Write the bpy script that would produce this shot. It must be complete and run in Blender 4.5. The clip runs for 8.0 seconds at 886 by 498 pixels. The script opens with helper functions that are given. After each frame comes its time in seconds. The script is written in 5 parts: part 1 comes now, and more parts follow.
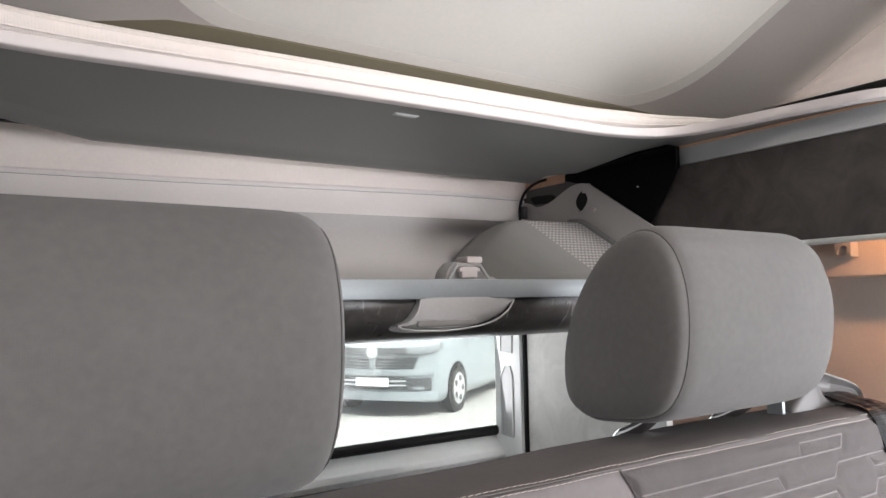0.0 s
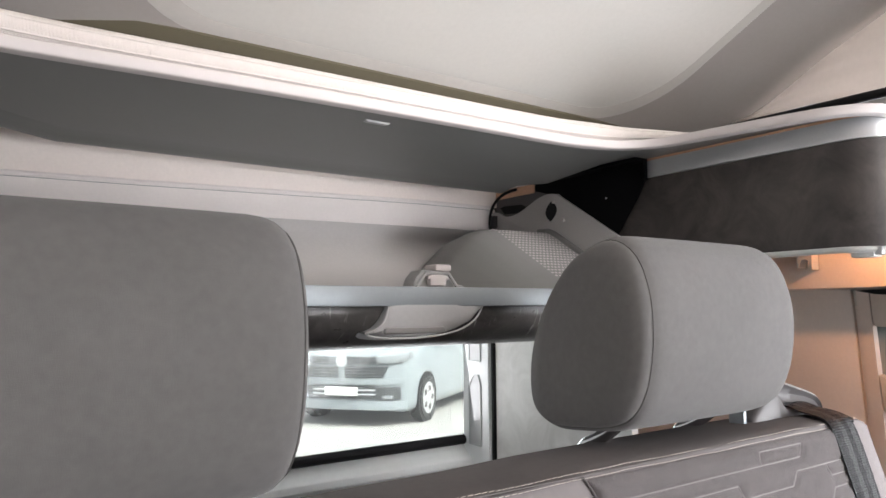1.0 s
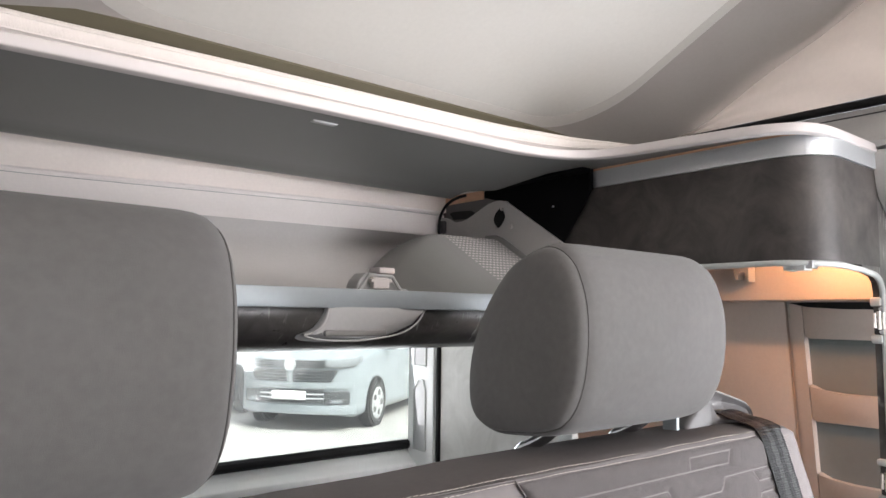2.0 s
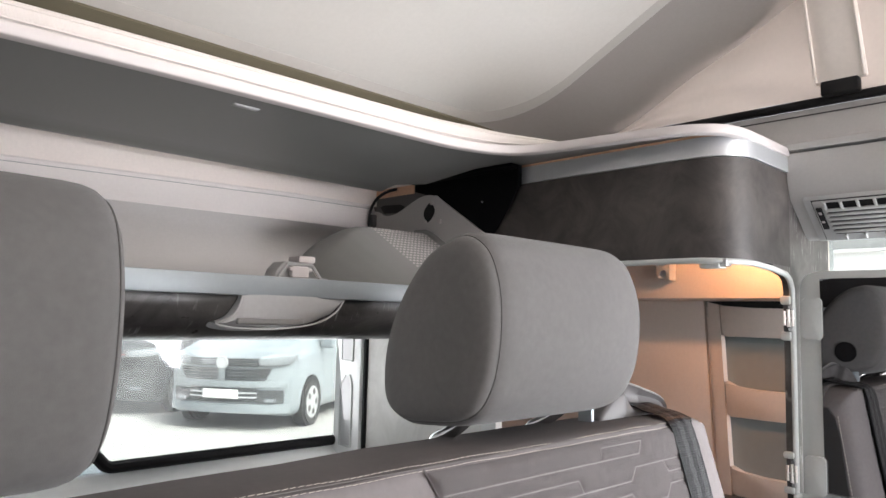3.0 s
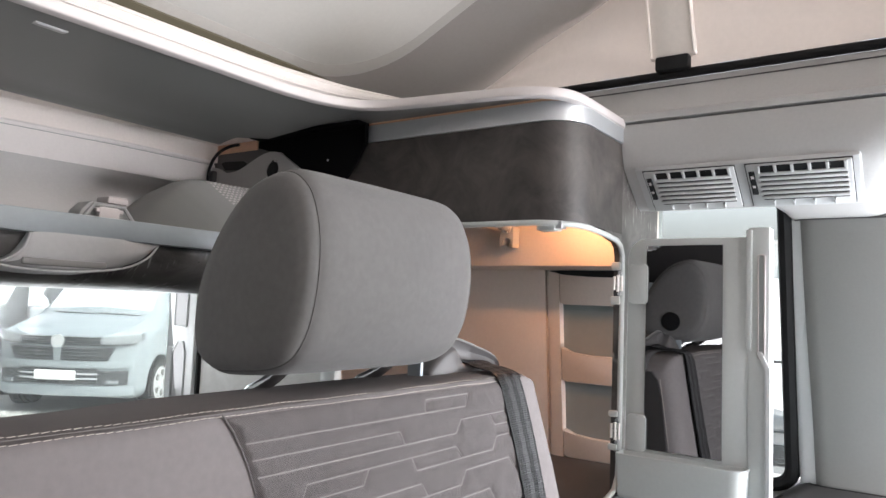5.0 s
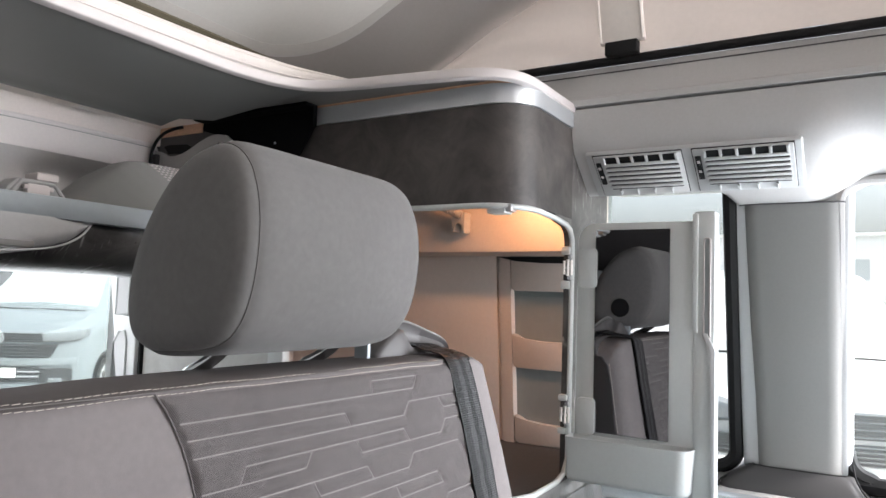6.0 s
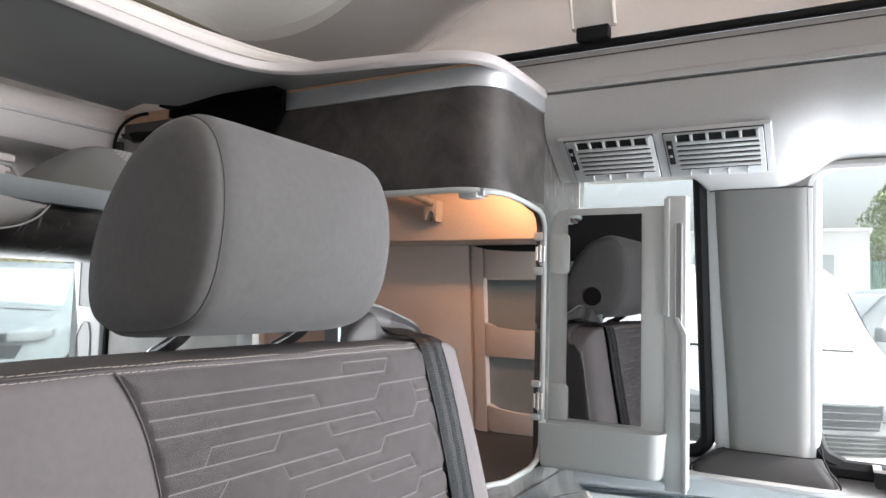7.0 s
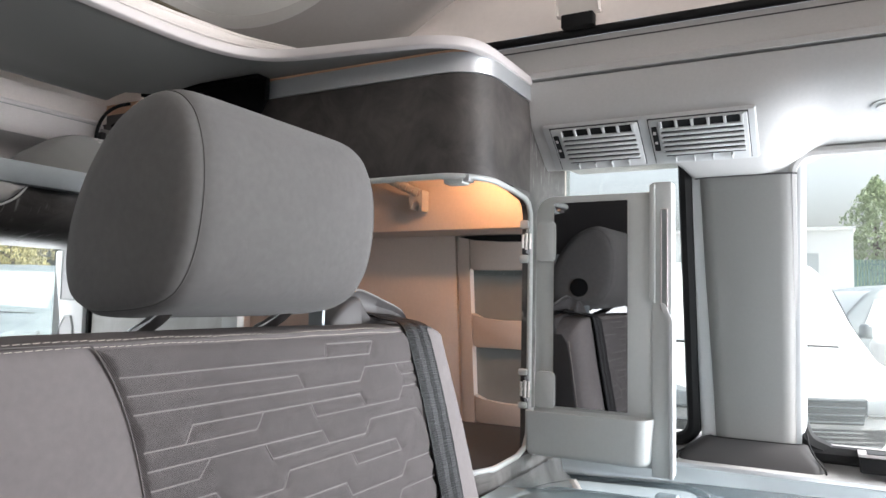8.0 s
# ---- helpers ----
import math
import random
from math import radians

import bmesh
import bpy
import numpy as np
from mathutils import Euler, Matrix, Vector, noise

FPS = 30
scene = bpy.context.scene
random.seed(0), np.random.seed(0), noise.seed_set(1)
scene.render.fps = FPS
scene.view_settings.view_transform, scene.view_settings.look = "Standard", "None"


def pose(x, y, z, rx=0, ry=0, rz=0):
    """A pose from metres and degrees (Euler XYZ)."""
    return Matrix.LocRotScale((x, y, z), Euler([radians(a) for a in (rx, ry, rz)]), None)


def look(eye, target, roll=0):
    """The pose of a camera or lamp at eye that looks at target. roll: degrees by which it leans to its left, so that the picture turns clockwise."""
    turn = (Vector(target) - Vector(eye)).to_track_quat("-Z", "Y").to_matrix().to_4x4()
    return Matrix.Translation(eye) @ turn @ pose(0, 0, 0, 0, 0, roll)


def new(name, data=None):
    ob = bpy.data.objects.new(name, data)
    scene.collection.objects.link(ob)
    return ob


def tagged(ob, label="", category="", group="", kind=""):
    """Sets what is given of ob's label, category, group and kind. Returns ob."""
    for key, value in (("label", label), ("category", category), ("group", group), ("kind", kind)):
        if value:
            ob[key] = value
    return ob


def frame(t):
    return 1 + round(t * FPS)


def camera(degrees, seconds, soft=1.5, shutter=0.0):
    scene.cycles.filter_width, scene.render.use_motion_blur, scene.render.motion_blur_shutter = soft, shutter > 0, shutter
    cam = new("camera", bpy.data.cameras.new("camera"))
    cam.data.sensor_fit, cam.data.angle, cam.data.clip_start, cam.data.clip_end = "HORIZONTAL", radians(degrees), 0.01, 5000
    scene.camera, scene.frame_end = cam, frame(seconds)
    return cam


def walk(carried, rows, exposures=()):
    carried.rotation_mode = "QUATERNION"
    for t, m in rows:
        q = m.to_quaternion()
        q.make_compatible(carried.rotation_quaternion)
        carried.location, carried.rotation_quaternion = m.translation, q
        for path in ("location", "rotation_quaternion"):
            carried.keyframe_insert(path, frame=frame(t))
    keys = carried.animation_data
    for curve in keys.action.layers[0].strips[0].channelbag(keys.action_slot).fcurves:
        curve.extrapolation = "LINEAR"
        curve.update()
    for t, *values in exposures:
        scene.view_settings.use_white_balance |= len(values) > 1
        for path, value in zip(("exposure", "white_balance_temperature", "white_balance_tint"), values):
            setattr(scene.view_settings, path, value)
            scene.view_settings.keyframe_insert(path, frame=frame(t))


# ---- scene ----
# Camper van interior: x towards the kitchen side, y towards the tailgate, z up from the road.
cam = camera(63.9, 8.0)
PATH = [
    (0, (0.137, 0.096, 1.661), (1.329, 1.891, 1.820), -1.1),
    (0.5, (0.137, 0.096, 1.661), (1.362, 1.867, 1.829), -0.6),
    (1, (0.140, 0.094, 1.659), (1.402, 1.838, 1.845), -0.5),
    (1.5, (0.144, 0.091, 1.659), (1.455, 1.795, 1.855), 0.1),
    (3, (0.174, 0.078, 1.646), (1.679, 1.614, 1.852), 1.4),
    (3.5, (0.191, 0.075, 1.640), (1.767, 1.538, 1.838), 1.8),
    (4, (0.204, 0.072, 1.631), (1.852, 1.456, 1.817), 2.2),
    (4.5, (0.218, 0.070, 1.618), (1.931, 1.373, 1.798), 2.3),
    (5, (0.228, 0.071, 1.611), (1.998, 1.298, 1.779), 2.3),
    (6.5, (0.252, 0.072, 1.587), (2.121, 1.144, 1.741), 1.8),
    (7, (0.257, 0.076, 1.578), (2.143, 1.117, 1.730), 1.6),
    (7.5, (0.260, 0.075, 1.568), (2.156, 1.099, 1.721), 1.4),
    (8, (0.265, 0.076, 1.557), (2.169, 1.085, 1.714), 1.2),
]
walk(cam, [(t, look(eye, target, roll)) for t, eye, target, roll in PATH], exposures=[(0, 2.58, 6500, 14.0), (3, 2.58, 6500, 14.0), (5, 2.50, 6400, 13.2), (8, 2.32, 6300, 12.0)])

# ---- light ----
world = bpy.data.worlds.new("world")
scene.world = world
world.use_nodes = True
wn = world.node_tree.nodes
sky = wn.new("ShaderNodeTexSky")
sky.sky_type = "NISHITA"
sky.sun_disc = False
sky.sun_elevation = radians(47)
sky.sun_rotation = radians(170)
sky.dust_density = 9.0
sky.ozone_density = 0.3
wn["Background"].inputs["Strength"].default_value = 0.11
veil = wn.new("ShaderNodeHueSaturation")  # thin overcast: the blue is washed out
veil.inputs["Saturation"].default_value = 0.35
world.node_tree.links.new(sky.outputs[0], veil.inputs["Color"])
world.node_tree.links.new(veil.outputs[0], wn["Background"].inputs["Color"])


def area_lamp(name, m, energy, color, wide, high, spread=180):
    data = bpy.data.lights.new(name, "AREA")
    data.energy, data.color, data.shape, data.size, data.size_y, data.spread = energy, color, "RECTANGLE", wide, high, radians(spread)
    ob = new(name, data)
    ob.matrix_basis = m
    return ob


sun = bpy.data.lights.new("sun", "SUN")
sun.energy, sun.color, sun.angle = 0.85, (1.0, 0.96, 0.9), radians(14)
new("sun", sun).matrix_basis = look((0, 0, 0), (-0.12, 0.72, -0.70))
# area lamps for daylight at the openings; the first two are added, unseen, narrowed fills
area_lamp("windscreen_daylight", look((1.15, -2.1, 1.36), (1.0, 1.2, 1.84)), 0.16, (0.97, 0.98, 1.0), 1.0, 0.35, 36)
area_lamp("side_door_daylight", look((-0.20, -1.95, 1.55), (1.5, 0.20, 1.50)), 0.36, (0.97, 0.98, 1.0), 0.6, 0.6, 56)
area_lamp("kitchen_window_daylight", look((1.58, -0.42, 1.53), (1.0, 0.42, 1.28)), 3.6, (0.95, 0.98, 1.0), 0.9, 0.30, 150)
area_lamp("rear_window_daylight", look((0.95, 1.435, 1.56), (0.85, 0.75, 1.70)), 0.30, (0.97, 0.99, 1.0), 0.62, 0.30)
area_lamp("door_side_window_daylight", look((-0.09, 0.97, 1.475), (1.0, 0.95, 1.55)), 0.22, (0.97, 0.99, 1.0), 0.60, 0.24)
area_lamp("tent_front_daylight", look((0.74, -1.5, 2.75), (0.74, 0.8, 2.34)), 1.0, (1.0, 0.97, 0.93), 1.1, 0.5, 42)
area_lamp("wardrobe_led", look((1.335, 0.532, 1.805), (1.475, 0.62, 1.75)), 0.15, (1.0, 0.47, 0.21), 0.05, 0.02)


# ---- materials ----
def mat(name, color, rough=0.6, metal=0.0, vary=0.08, grain=60.0, stain=4.0, bump=0.05, fine=900.0, coat=0.0, spec=0.5):
    """A surface with stains, grain and fine relief; sizes are per metre."""
    m = bpy.data.materials.new(name)
    m.use_nodes = True
    n, l = m.node_tree.nodes, m.node_tree.links
    b = n["Principled BSDF"]
    b.inputs["Roughness"].default_value = rough
    b.inputs["Metallic"].default_value = metal
    b.inputs["Coat Weight"].default_value = coat
    b.inputs["Specular IOR Level"].default_value = spec
    tc = n.new("ShaderNodeTexCoord")
    big, small = n.new("ShaderNodeTexNoise"), n.new("ShaderNodeTexNoise")
    big.inputs["Scale"].default_value, big.inputs["Detail"].default_value = stain, 5
    small.inputs["Scale"].default_value, small.inputs["Detail"].default_value = grain, 6
    for t in (big, small):
        l.new(tc.outputs["Object"], t.inputs["Vector"])
    mix = n.new("ShaderNodeMath")
    mix.operation = "ADD"
    l.new(big.outputs["Fac"], mix.inputs[0])
    l.new(small.outputs["Fac"], mix.inputs[1])
    ramp = n.new("ShaderNodeMapRange")
    ramp.inputs["From Min"].default_value, ramp.inputs["From Max"].default_value = 0.6, 1.4
    ramp.inputs["To Min"].default_value, ramp.inputs["To Max"].default_value = 1 - vary, 1 + vary
    l.new(mix.outputs[0], ramp.inputs["Value"])
    hue = n.new("ShaderNodeVectorMath")
    hue.operation = "SCALE"
    hue.inputs[0].default_value = color
    l.new(ramp.outputs[0], hue.inputs["Scale"])
    l.new(hue.outputs[0], b.inputs["Base Color"])
    if bump:
        f = n.new("ShaderNodeTexNoise")
        f.inputs["Scale"].default_value, f.inputs["Detail"].default_value = fine, 3
        l.new(tc.outputs["Object"], f.inputs["Vector"])
        bn = n.new("ShaderNodeBump")
        bn.inputs["Strength"].default_value, bn.inputs["Distance"].default_value = bump, 0.002
        l.new(f.outputs["Fac"], bn.inputs["Height"])
        l.new(bn.outputs[0], b.inputs["Normal"])
        rr = n.new("ShaderNodeMapRange")
        rr.inputs["To Min"].default_value, rr.inputs["To Max"].default_value = max(0.02, rough - 0.08), min(1, rough + 0.08)
        l.new(small.outputs["Fac"], rr.inputs["Value"])
        l.new(rr.outputs[0], b.inputs["Roughness"])
    return m


def weave(name, color, scale=240.0, strength=0.8, vary=0.12, rough=0.92, sheen=0.1, slant=0.0, depth=0.0):
    """Woven cloth: two crossed waves of thread over a mottled colour."""
    m = mat(name, color, rough, vary=vary, grain=90, stain=6, bump=0.0, spec=0.25)
    n, l = m.node_tree.nodes, m.node_tree.links
    b = n["Principled BSDF"]
    b.inputs["Sheen Weight"].default_value = sheen
    tc = n.new("ShaderNodeTexCoord")
    turn = n.new("ShaderNodeMapping")
    turn.inputs["Rotation"].default_value = (0, slant, 0)
    l.new(tc.outputs["Object"], turn.inputs["Vector"])
    waves = []
    for axis in ("X", "Z"):
        w = n.new("ShaderNodeTexWave")
        w.bands_direction = axis
        w.inputs["Scale"].default_value = scale
        w.inputs["Distortion"].default_value = 0.6
        l.new(turn.outputs[0], w.inputs["Vector"])
        waves.append(w)
    mul = n.new("ShaderNodeMath")
    mul.operation = "MULTIPLY"
    for i, w in enumerate(waves):
        l.new(w.outputs["Fac"], mul.inputs[i])
    bn = n.new("ShaderNodeBump")
    bn.inputs["Strength"].default_value, bn.inputs["Distance"].default_value = strength, 0.0016
    l.new(mul.outputs[0], bn.inputs["Height"])
    l.new(bn.outputs[0], b.inputs["Normal"])
    if depth:
        hue = b.inputs["Base Color"].links[0].from_node
        old = hue.inputs["Scale"].links[0].from_socket
        dip, both = n.new("ShaderNodeMapRange"), n.new("ShaderNodeMath")
        dip.inputs["To Min"].default_value, dip.inputs["To Max"].default_value = 1 - depth, 1 + depth
        l.new(waves[0].outputs["Fac"], dip.inputs["Value"])
        both.operation = "MULTIPLY"
        l.new(old, both.inputs[0])
        l.new(dip.outputs[0], both.inputs[1])
        l.new(both.outputs[0], hue.inputs["Scale"])
    return m


def marbled(name, dark, light, rough=0.45):
    """Brushed slate-look laminate: cloudy patches with scuffs."""
    m = mat(name, dark, rough, vary=0.0, bump=0.06, fine=500)
    n, l = m.node_tree.nodes, m.node_tree.links
    tc = n.new("ShaderNodeTexCoord")
    a = n.new("ShaderNodeTexNoise")
    a.inputs["Scale"].default_value, a.inputs["Detail"].default_value, a.inputs["Distortion"].default_value = 14, 9, 0.8
    a.inputs["Roughness"].default_value = 0.65
    l.new(tc.outputs["Object"], a.inputs["Vector"])
    r = n.new("ShaderNodeValToRGB")
    r.color_ramp.elements[0].position, r.color_ramp.elements[1].position = 0.38, 0.72
    r.color_ramp.elements[0].color, r.color_ramp.elements[1].color = (*dark, 1), (*light, 1)
    l.new(a.outputs["Fac"], r.inputs["Fac"])
    l.new(r.outputs["Color"], n["Principled BSDF"].inputs["Base Color"])
    return m


def scuffed(name, dark, light, mark, rough=0.36):
    """Slate laminate with thin pale streaks in patches: door scratches, or painted reflections on the underside."""
    m = marbled(name, dark, light, rough)
    n, l = m.node_tree.nodes, m.node_tree.links
    b = n["Principled BSDF"]
    old = b.inputs["Base Color"].links[0].from_socket
    tc, turn, thin, patch = n.new("ShaderNodeTexCoord"), n.new("ShaderNodeMapping"), n.new("ShaderNodeTexNoise"), n.new("ShaderNodeTexNoise")
    turn.inputs["Rotation"].default_value, turn.inputs["Scale"].default_value = (0, 0.9, 0), (260, 40, 22)
    thin.inputs["Scale"].default_value, thin.inputs["Detail"].default_value, thin.inputs["Distortion"].default_value = 1.0, 3, 0.6
    patch.inputs["Scale"].default_value, patch.inputs["Detail"].default_value = 22, 3
    l.new(tc.outputs["Object"], turn.inputs["Vector"])
    l.new(turn.outputs[0], thin.inputs["Vector"])
    l.new(tc.outputs["Object"], patch.inputs["Vector"])
    steps = []
    for t, lo, hi in ((thin, 0.58, 0.68), (patch, 0.46, 0.62)):
        r = n.new("ShaderNodeMapRange")
        r.inputs["From Min"].default_value, r.inputs["From Max"].default_value = lo, hi
        l.new(t.outputs["Fac"], r.inputs["Value"])
        steps.append(r)
    both, mix = n.new("ShaderNodeMath"), n.new("ShaderNodeMix")
    both.operation, mix.data_type = "MULTIPLY", "RGBA"
    l.new(steps[0].outputs[0], both.inputs[0])
    l.new(steps[1].outputs[0], both.inputs[1])
    l.new(both.outputs[0], mix.inputs["Factor"])
    l.new(old, mix.inputs["A"])
    mix.inputs["B"].default_value = (*mark, 1)
    l.new(mix.outputs["Result"], b.inputs["Base Color"])
    return m


def glass(name, tint=(1, 1, 1), mirror=0.08):
    m = bpy.data.materials.new(name)
    m.use_nodes = True
    n, l = m.node_tree.nodes, m.node_tree.links
    n.remove(n["Principled BSDF"])
    t, g, x, f = n.new("ShaderNodeBsdfTransparent"), n.new("ShaderNodeBsdfGlossy"), n.new("ShaderNodeMixShader"), n.new("ShaderNodeFresnel")
    t.inputs["Color"].default_value = (*tint, 1)
    g.inputs["Roughness"].default_value = 0.01
    f.inputs["IOR"].default_value = 1.45
    l.new(f.outputs[0], x.inputs["Fac"])
    l.new(t.outputs[0], x.inputs[1])
    l.new(g.outputs[0], x.inputs[2])
    l.new(x.outputs[0], n["Material Output"].inputs["Surface"])
    return m


M_SUEDE = mat("headrest_suede", (0.124, 0.119, 0.116), 0.88, vary=0.13, grain=140, stain=9, bump=0.16, fine=1600, spec=0.2)
M_SUEDE.node_tree.nodes["Principled BSDF"].inputs["Sheen Weight"].default_value = 0.12
M_SIDE = mat("bench_side_cloth", (0.195, 0.177, 0.175), 0.86, vary=0.10, grain=160, stain=10, bump=0.14, fine=1500, spec=0.2)
# sewn top panel; its darker tone includes shade under the headrests
M_ROLL = mat("bench_top_shaded_cloth", (0.155, 0.141, 0.138), 0.88, vary=0.12, grain=150, stain=12, bump=0.16, fine=1500, spec=0.2)
M_INSERT = weave("bench_insert_weave", (0.165, 0.149, 0.147), 330, 0.8, vary=0.18, slant=0.6, depth=0.32)
M_WELT = mat("weld_line", (0.28, 0.26, 0.255), 0.8, bump=0.1, fine=2000)
M_THREAD = mat("stitch_thread", (0.58, 0.53, 0.47), 0.8, bump=0.1, fine=3000)
M_DTHREAD = mat("seam_cord", (0.10, 0.095, 0.092), 0.8)
M_SEAM = mat("sewn_seam", (0.15, 0.138, 0.135), 0.85, bump=0.1, fine=2000)
M_BELT = weave("belt_webbing", (0.012, 0.012, 0.013), 120, 0.6, rough=0.32, sheen=0.0)
M_STRIPE = weave("belt_stripe", (0.050, 0.050, 0.053), 120, 0.6, rough=0.28, sheen=0.0)
M_BLACK = mat("black_rubber", (0.005, 0.005, 0.0055), 0.6, bump=0.08, fine=700, spec=0.3)
M_BLACKMETAL = mat("black_coated_steel", (0.004, 0.004, 0.0045), 0.7, bump=0.05, fine=900, spec=0.05)
M_CHROME = mat("chrome", (0.75, 0.75, 0.75), 0.12, 1.0, vary=0.03, bump=0.0)
M_POSTCHROME = mat("worn_chrome", (0.80, 0.81, 0.82), 0.10, 1.0, vary=0.03, bump=0.0)
M_ALU = mat("brushed_aluminium", (0.62, 0.64, 0.66), 0.38, 0.75, vary=0.05, grain=300, bump=0.05, fine=1500)
M_SHELFALU = mat("shelf_edge_aluminium", (0.31, 0.345, 0.365), 0.45, 0.35, vary=0.05, grain=200, bump=0.04)
M_GREYPANEL = mat("grey_bed_panel", (0.138, 0.139, 0.136), 0.36, vary=0.05, grain=250, stain=3, bump=0.05, fine=1200)
M_LIP = mat("white_edge_trim", (0.49, 0.452, 0.443), 0.55, vary=0.03, bump=0.03)
M_LINER = mat("cream_liner", (0.82, 0.75, 0.705), 0.85, vary=0.05, grain=200, bump=0.14, fine=1100)
M_WHITEPL = mat("pale_grey_plastic", (0.49, 0.495, 0.495), 0.5, vary=0.04, grain=200, bump=0.07, fine=1400)
M_DOORPL = mat("door_grey_plastic", (0.54, 0.56, 0.55), 0.42, vary=0.04, grain=200, bump=0.06, fine=1400)
M_TRIM = mat("warm_grey_trim", (0.46, 0.448, 0.438), 0.7, vary=0.05, grain=220, bump=0.10, fine=1500)
M_POST = mat("post_cover_plastic", (0.215, 0.21, 0.203), 0.7, vary=0.05, grain=220, bump=0.10, fine=1500)
M_BEIGE = mat("beige_trim", (0.67, 0.59, 0.535), 0.75, vary=0.05, grain=180, bump=0.10, fine=1300)
M_POCKET = mat("pocket_lining", (0.255, 0.275, 0.275), 0.8, vary=0.06, bump=0.1)
M_DARKTRIM = mat("dark_grey_trim", (0.052, 0.049, 0.049), 0.6, vary=0.06, bump=0.1, fine=1300)
M_GUIDE = mat("belt_guide_plastic", (0.085, 0.08, 0.08), 0.46, vary=0.05, bump=0.03, fine=1300)
M_TAILWHITE = mat("white_body_paint", (0.82, 0.84, 0.83), 0.4, vary=0.04, grain=60, bump=0.03)
M_NICKEL = mat("nickel", (0.88, 0.85, 0.80), 0.36, 1.0, vary=0.1, grain=300, bump=0.03)
M_SLATE = marbled("slate_laminate", (0.034, 0.029, 0.0275), (0.085, 0.074, 0.067), 0.50)
M_SLATELIGHT = marbled("pale_slate_laminate", (0.060, 0.054, 0.050), (0.25, 0.24, 0.23), 0.34)
# orange of the wardrobe light leaking through gaps, put into the colour
M_LEDGLOW = mat("orange_led_glow", (0.70, 0.43, 0.28), 0.7, vary=0.15, grain=200, stain=30, bump=0.15, fine=900)
M_TRAYGREY = mat("grey_moulding", (0.45, 0.435, 0.425), 0.6, vary=0.05, grain=200, bump=0.08, fine=1400)
# pale streaks here paint wavy light reflections on the locker underside
M_UNDER = scuffed("slate_with_painted_reflections", (0.030, 0.027, 0.027), (0.13, 0.125, 0.12), (0.34, 0.34, 0.34), 0.3)
M_FRONT = scuffed("scuffed_slate_front", (0.050, 0.044, 0.041), (0.13, 0.12, 0.112), (0.42, 0.41, 0.39))
M_PALEMOTTLE = marbled("pale_mottled_laminate", (0.46, 0.455, 0.43), (0.60, 0.595, 0.57), 0.5)
M_FLOORBOARD = mat("wardrobe_floor", (0.065, 0.061, 0.061), 0.5, vary=0.15, grain=120, bump=0.1)
M_MIRROR = mat("mirror_silver", (0.31, 0.31, 0.315), 0.01, 1.0, vary=0.0, bump=0.0)
M_WORKTOP = mat("glass_worktop", (0.40, 0.50, 0.54), 0.03, 0.15, vary=0.03, bump=0.0, coat=1.0, spec=1.0)
M_WORKTOP.node_tree.nodes["Principled BSDF"].inputs["Coat IOR"].default_value = 1.8
M_SINK = mat("brushed_steel", (0.55, 0.56, 0.57), 0.3, 0.9, vary=0.05, bump=0.03)
M_COVER = mat("grey_cover_plastic", (0.215, 0.212, 0.205), 0.55, vary=0.05, grain=200, bump=0.07, fine=1400)
M_HOUSING = mat("grey_lamp_plastic", (0.40, 0.40, 0.40), 0.45, vary=0.05, grain=200, bump=0.05, fine=1400)
M_MOULD = mat("white_moulding", (0.78, 0.735, 0.715), 0.68, vary=0.04, grain=200, bump=0.07, fine=1400)
M_GLASS = glass("window_glass", (0.86, 0.90, 0.89))
M_HAZY = glass("hazy_rear_glass", (0.76, 0.81, 0.80))
M_SIDEGLASS = glass("hazy_side_glass", (0.90, 0.935, 0.925))


def haze_film(m, least, most):
    """A thin pale film on the pane, uneven, that imitates glare and haze."""
    n, l = m.node_tree.nodes, m.node_tree.links
    film, mix, noise, span = n.new("ShaderNodeBsdfTranslucent"), n.new("ShaderNodeMixShader"), n.new("ShaderNodeTexNoise"), n.new("ShaderNodeMapRange")
    film.inputs["Color"].default_value = (0.87, 0.87, 0.85, 1)
    noise.inputs["Scale"].default_value = 6
    span.inputs["To Min"].default_value, span.inputs["To Max"].default_value = least, most
    l.new(noise.outputs["Fac"], span.inputs["Value"])
    l.new(span.outputs[0], mix.inputs["Fac"])
    l.new(n["Material Output"].inputs["Surface"].links[0].from_socket, mix.inputs[1])
    l.new(film.outputs[0], mix.inputs[2])
    l.new(mix.outputs[0], n["Material Output"].inputs["Surface"])


# veils the view outside with washed-out glare
haze_film(M_HAZY, 0.055, 0.065)
haze_film(M_SIDEGLASS, 0.008, 0.016)
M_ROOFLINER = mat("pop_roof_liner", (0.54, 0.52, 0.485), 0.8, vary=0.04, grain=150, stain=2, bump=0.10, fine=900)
# roll and edge step darker than the liner: the slope's shade in colour
M_ROOFROLL = mat("pop_roof_roll_shaded", (0.41, 0.385, 0.36), 0.85, vary=0.05, grain=150, stain=3, bump=0.12, fine=900)
M_ROOFEDGE = mat("pop_roof_edge_shaded", (0.265, 0.24, 0.226), 0.9, vary=0.05, grain=150, stain=3, bump=0.12, fine=900)


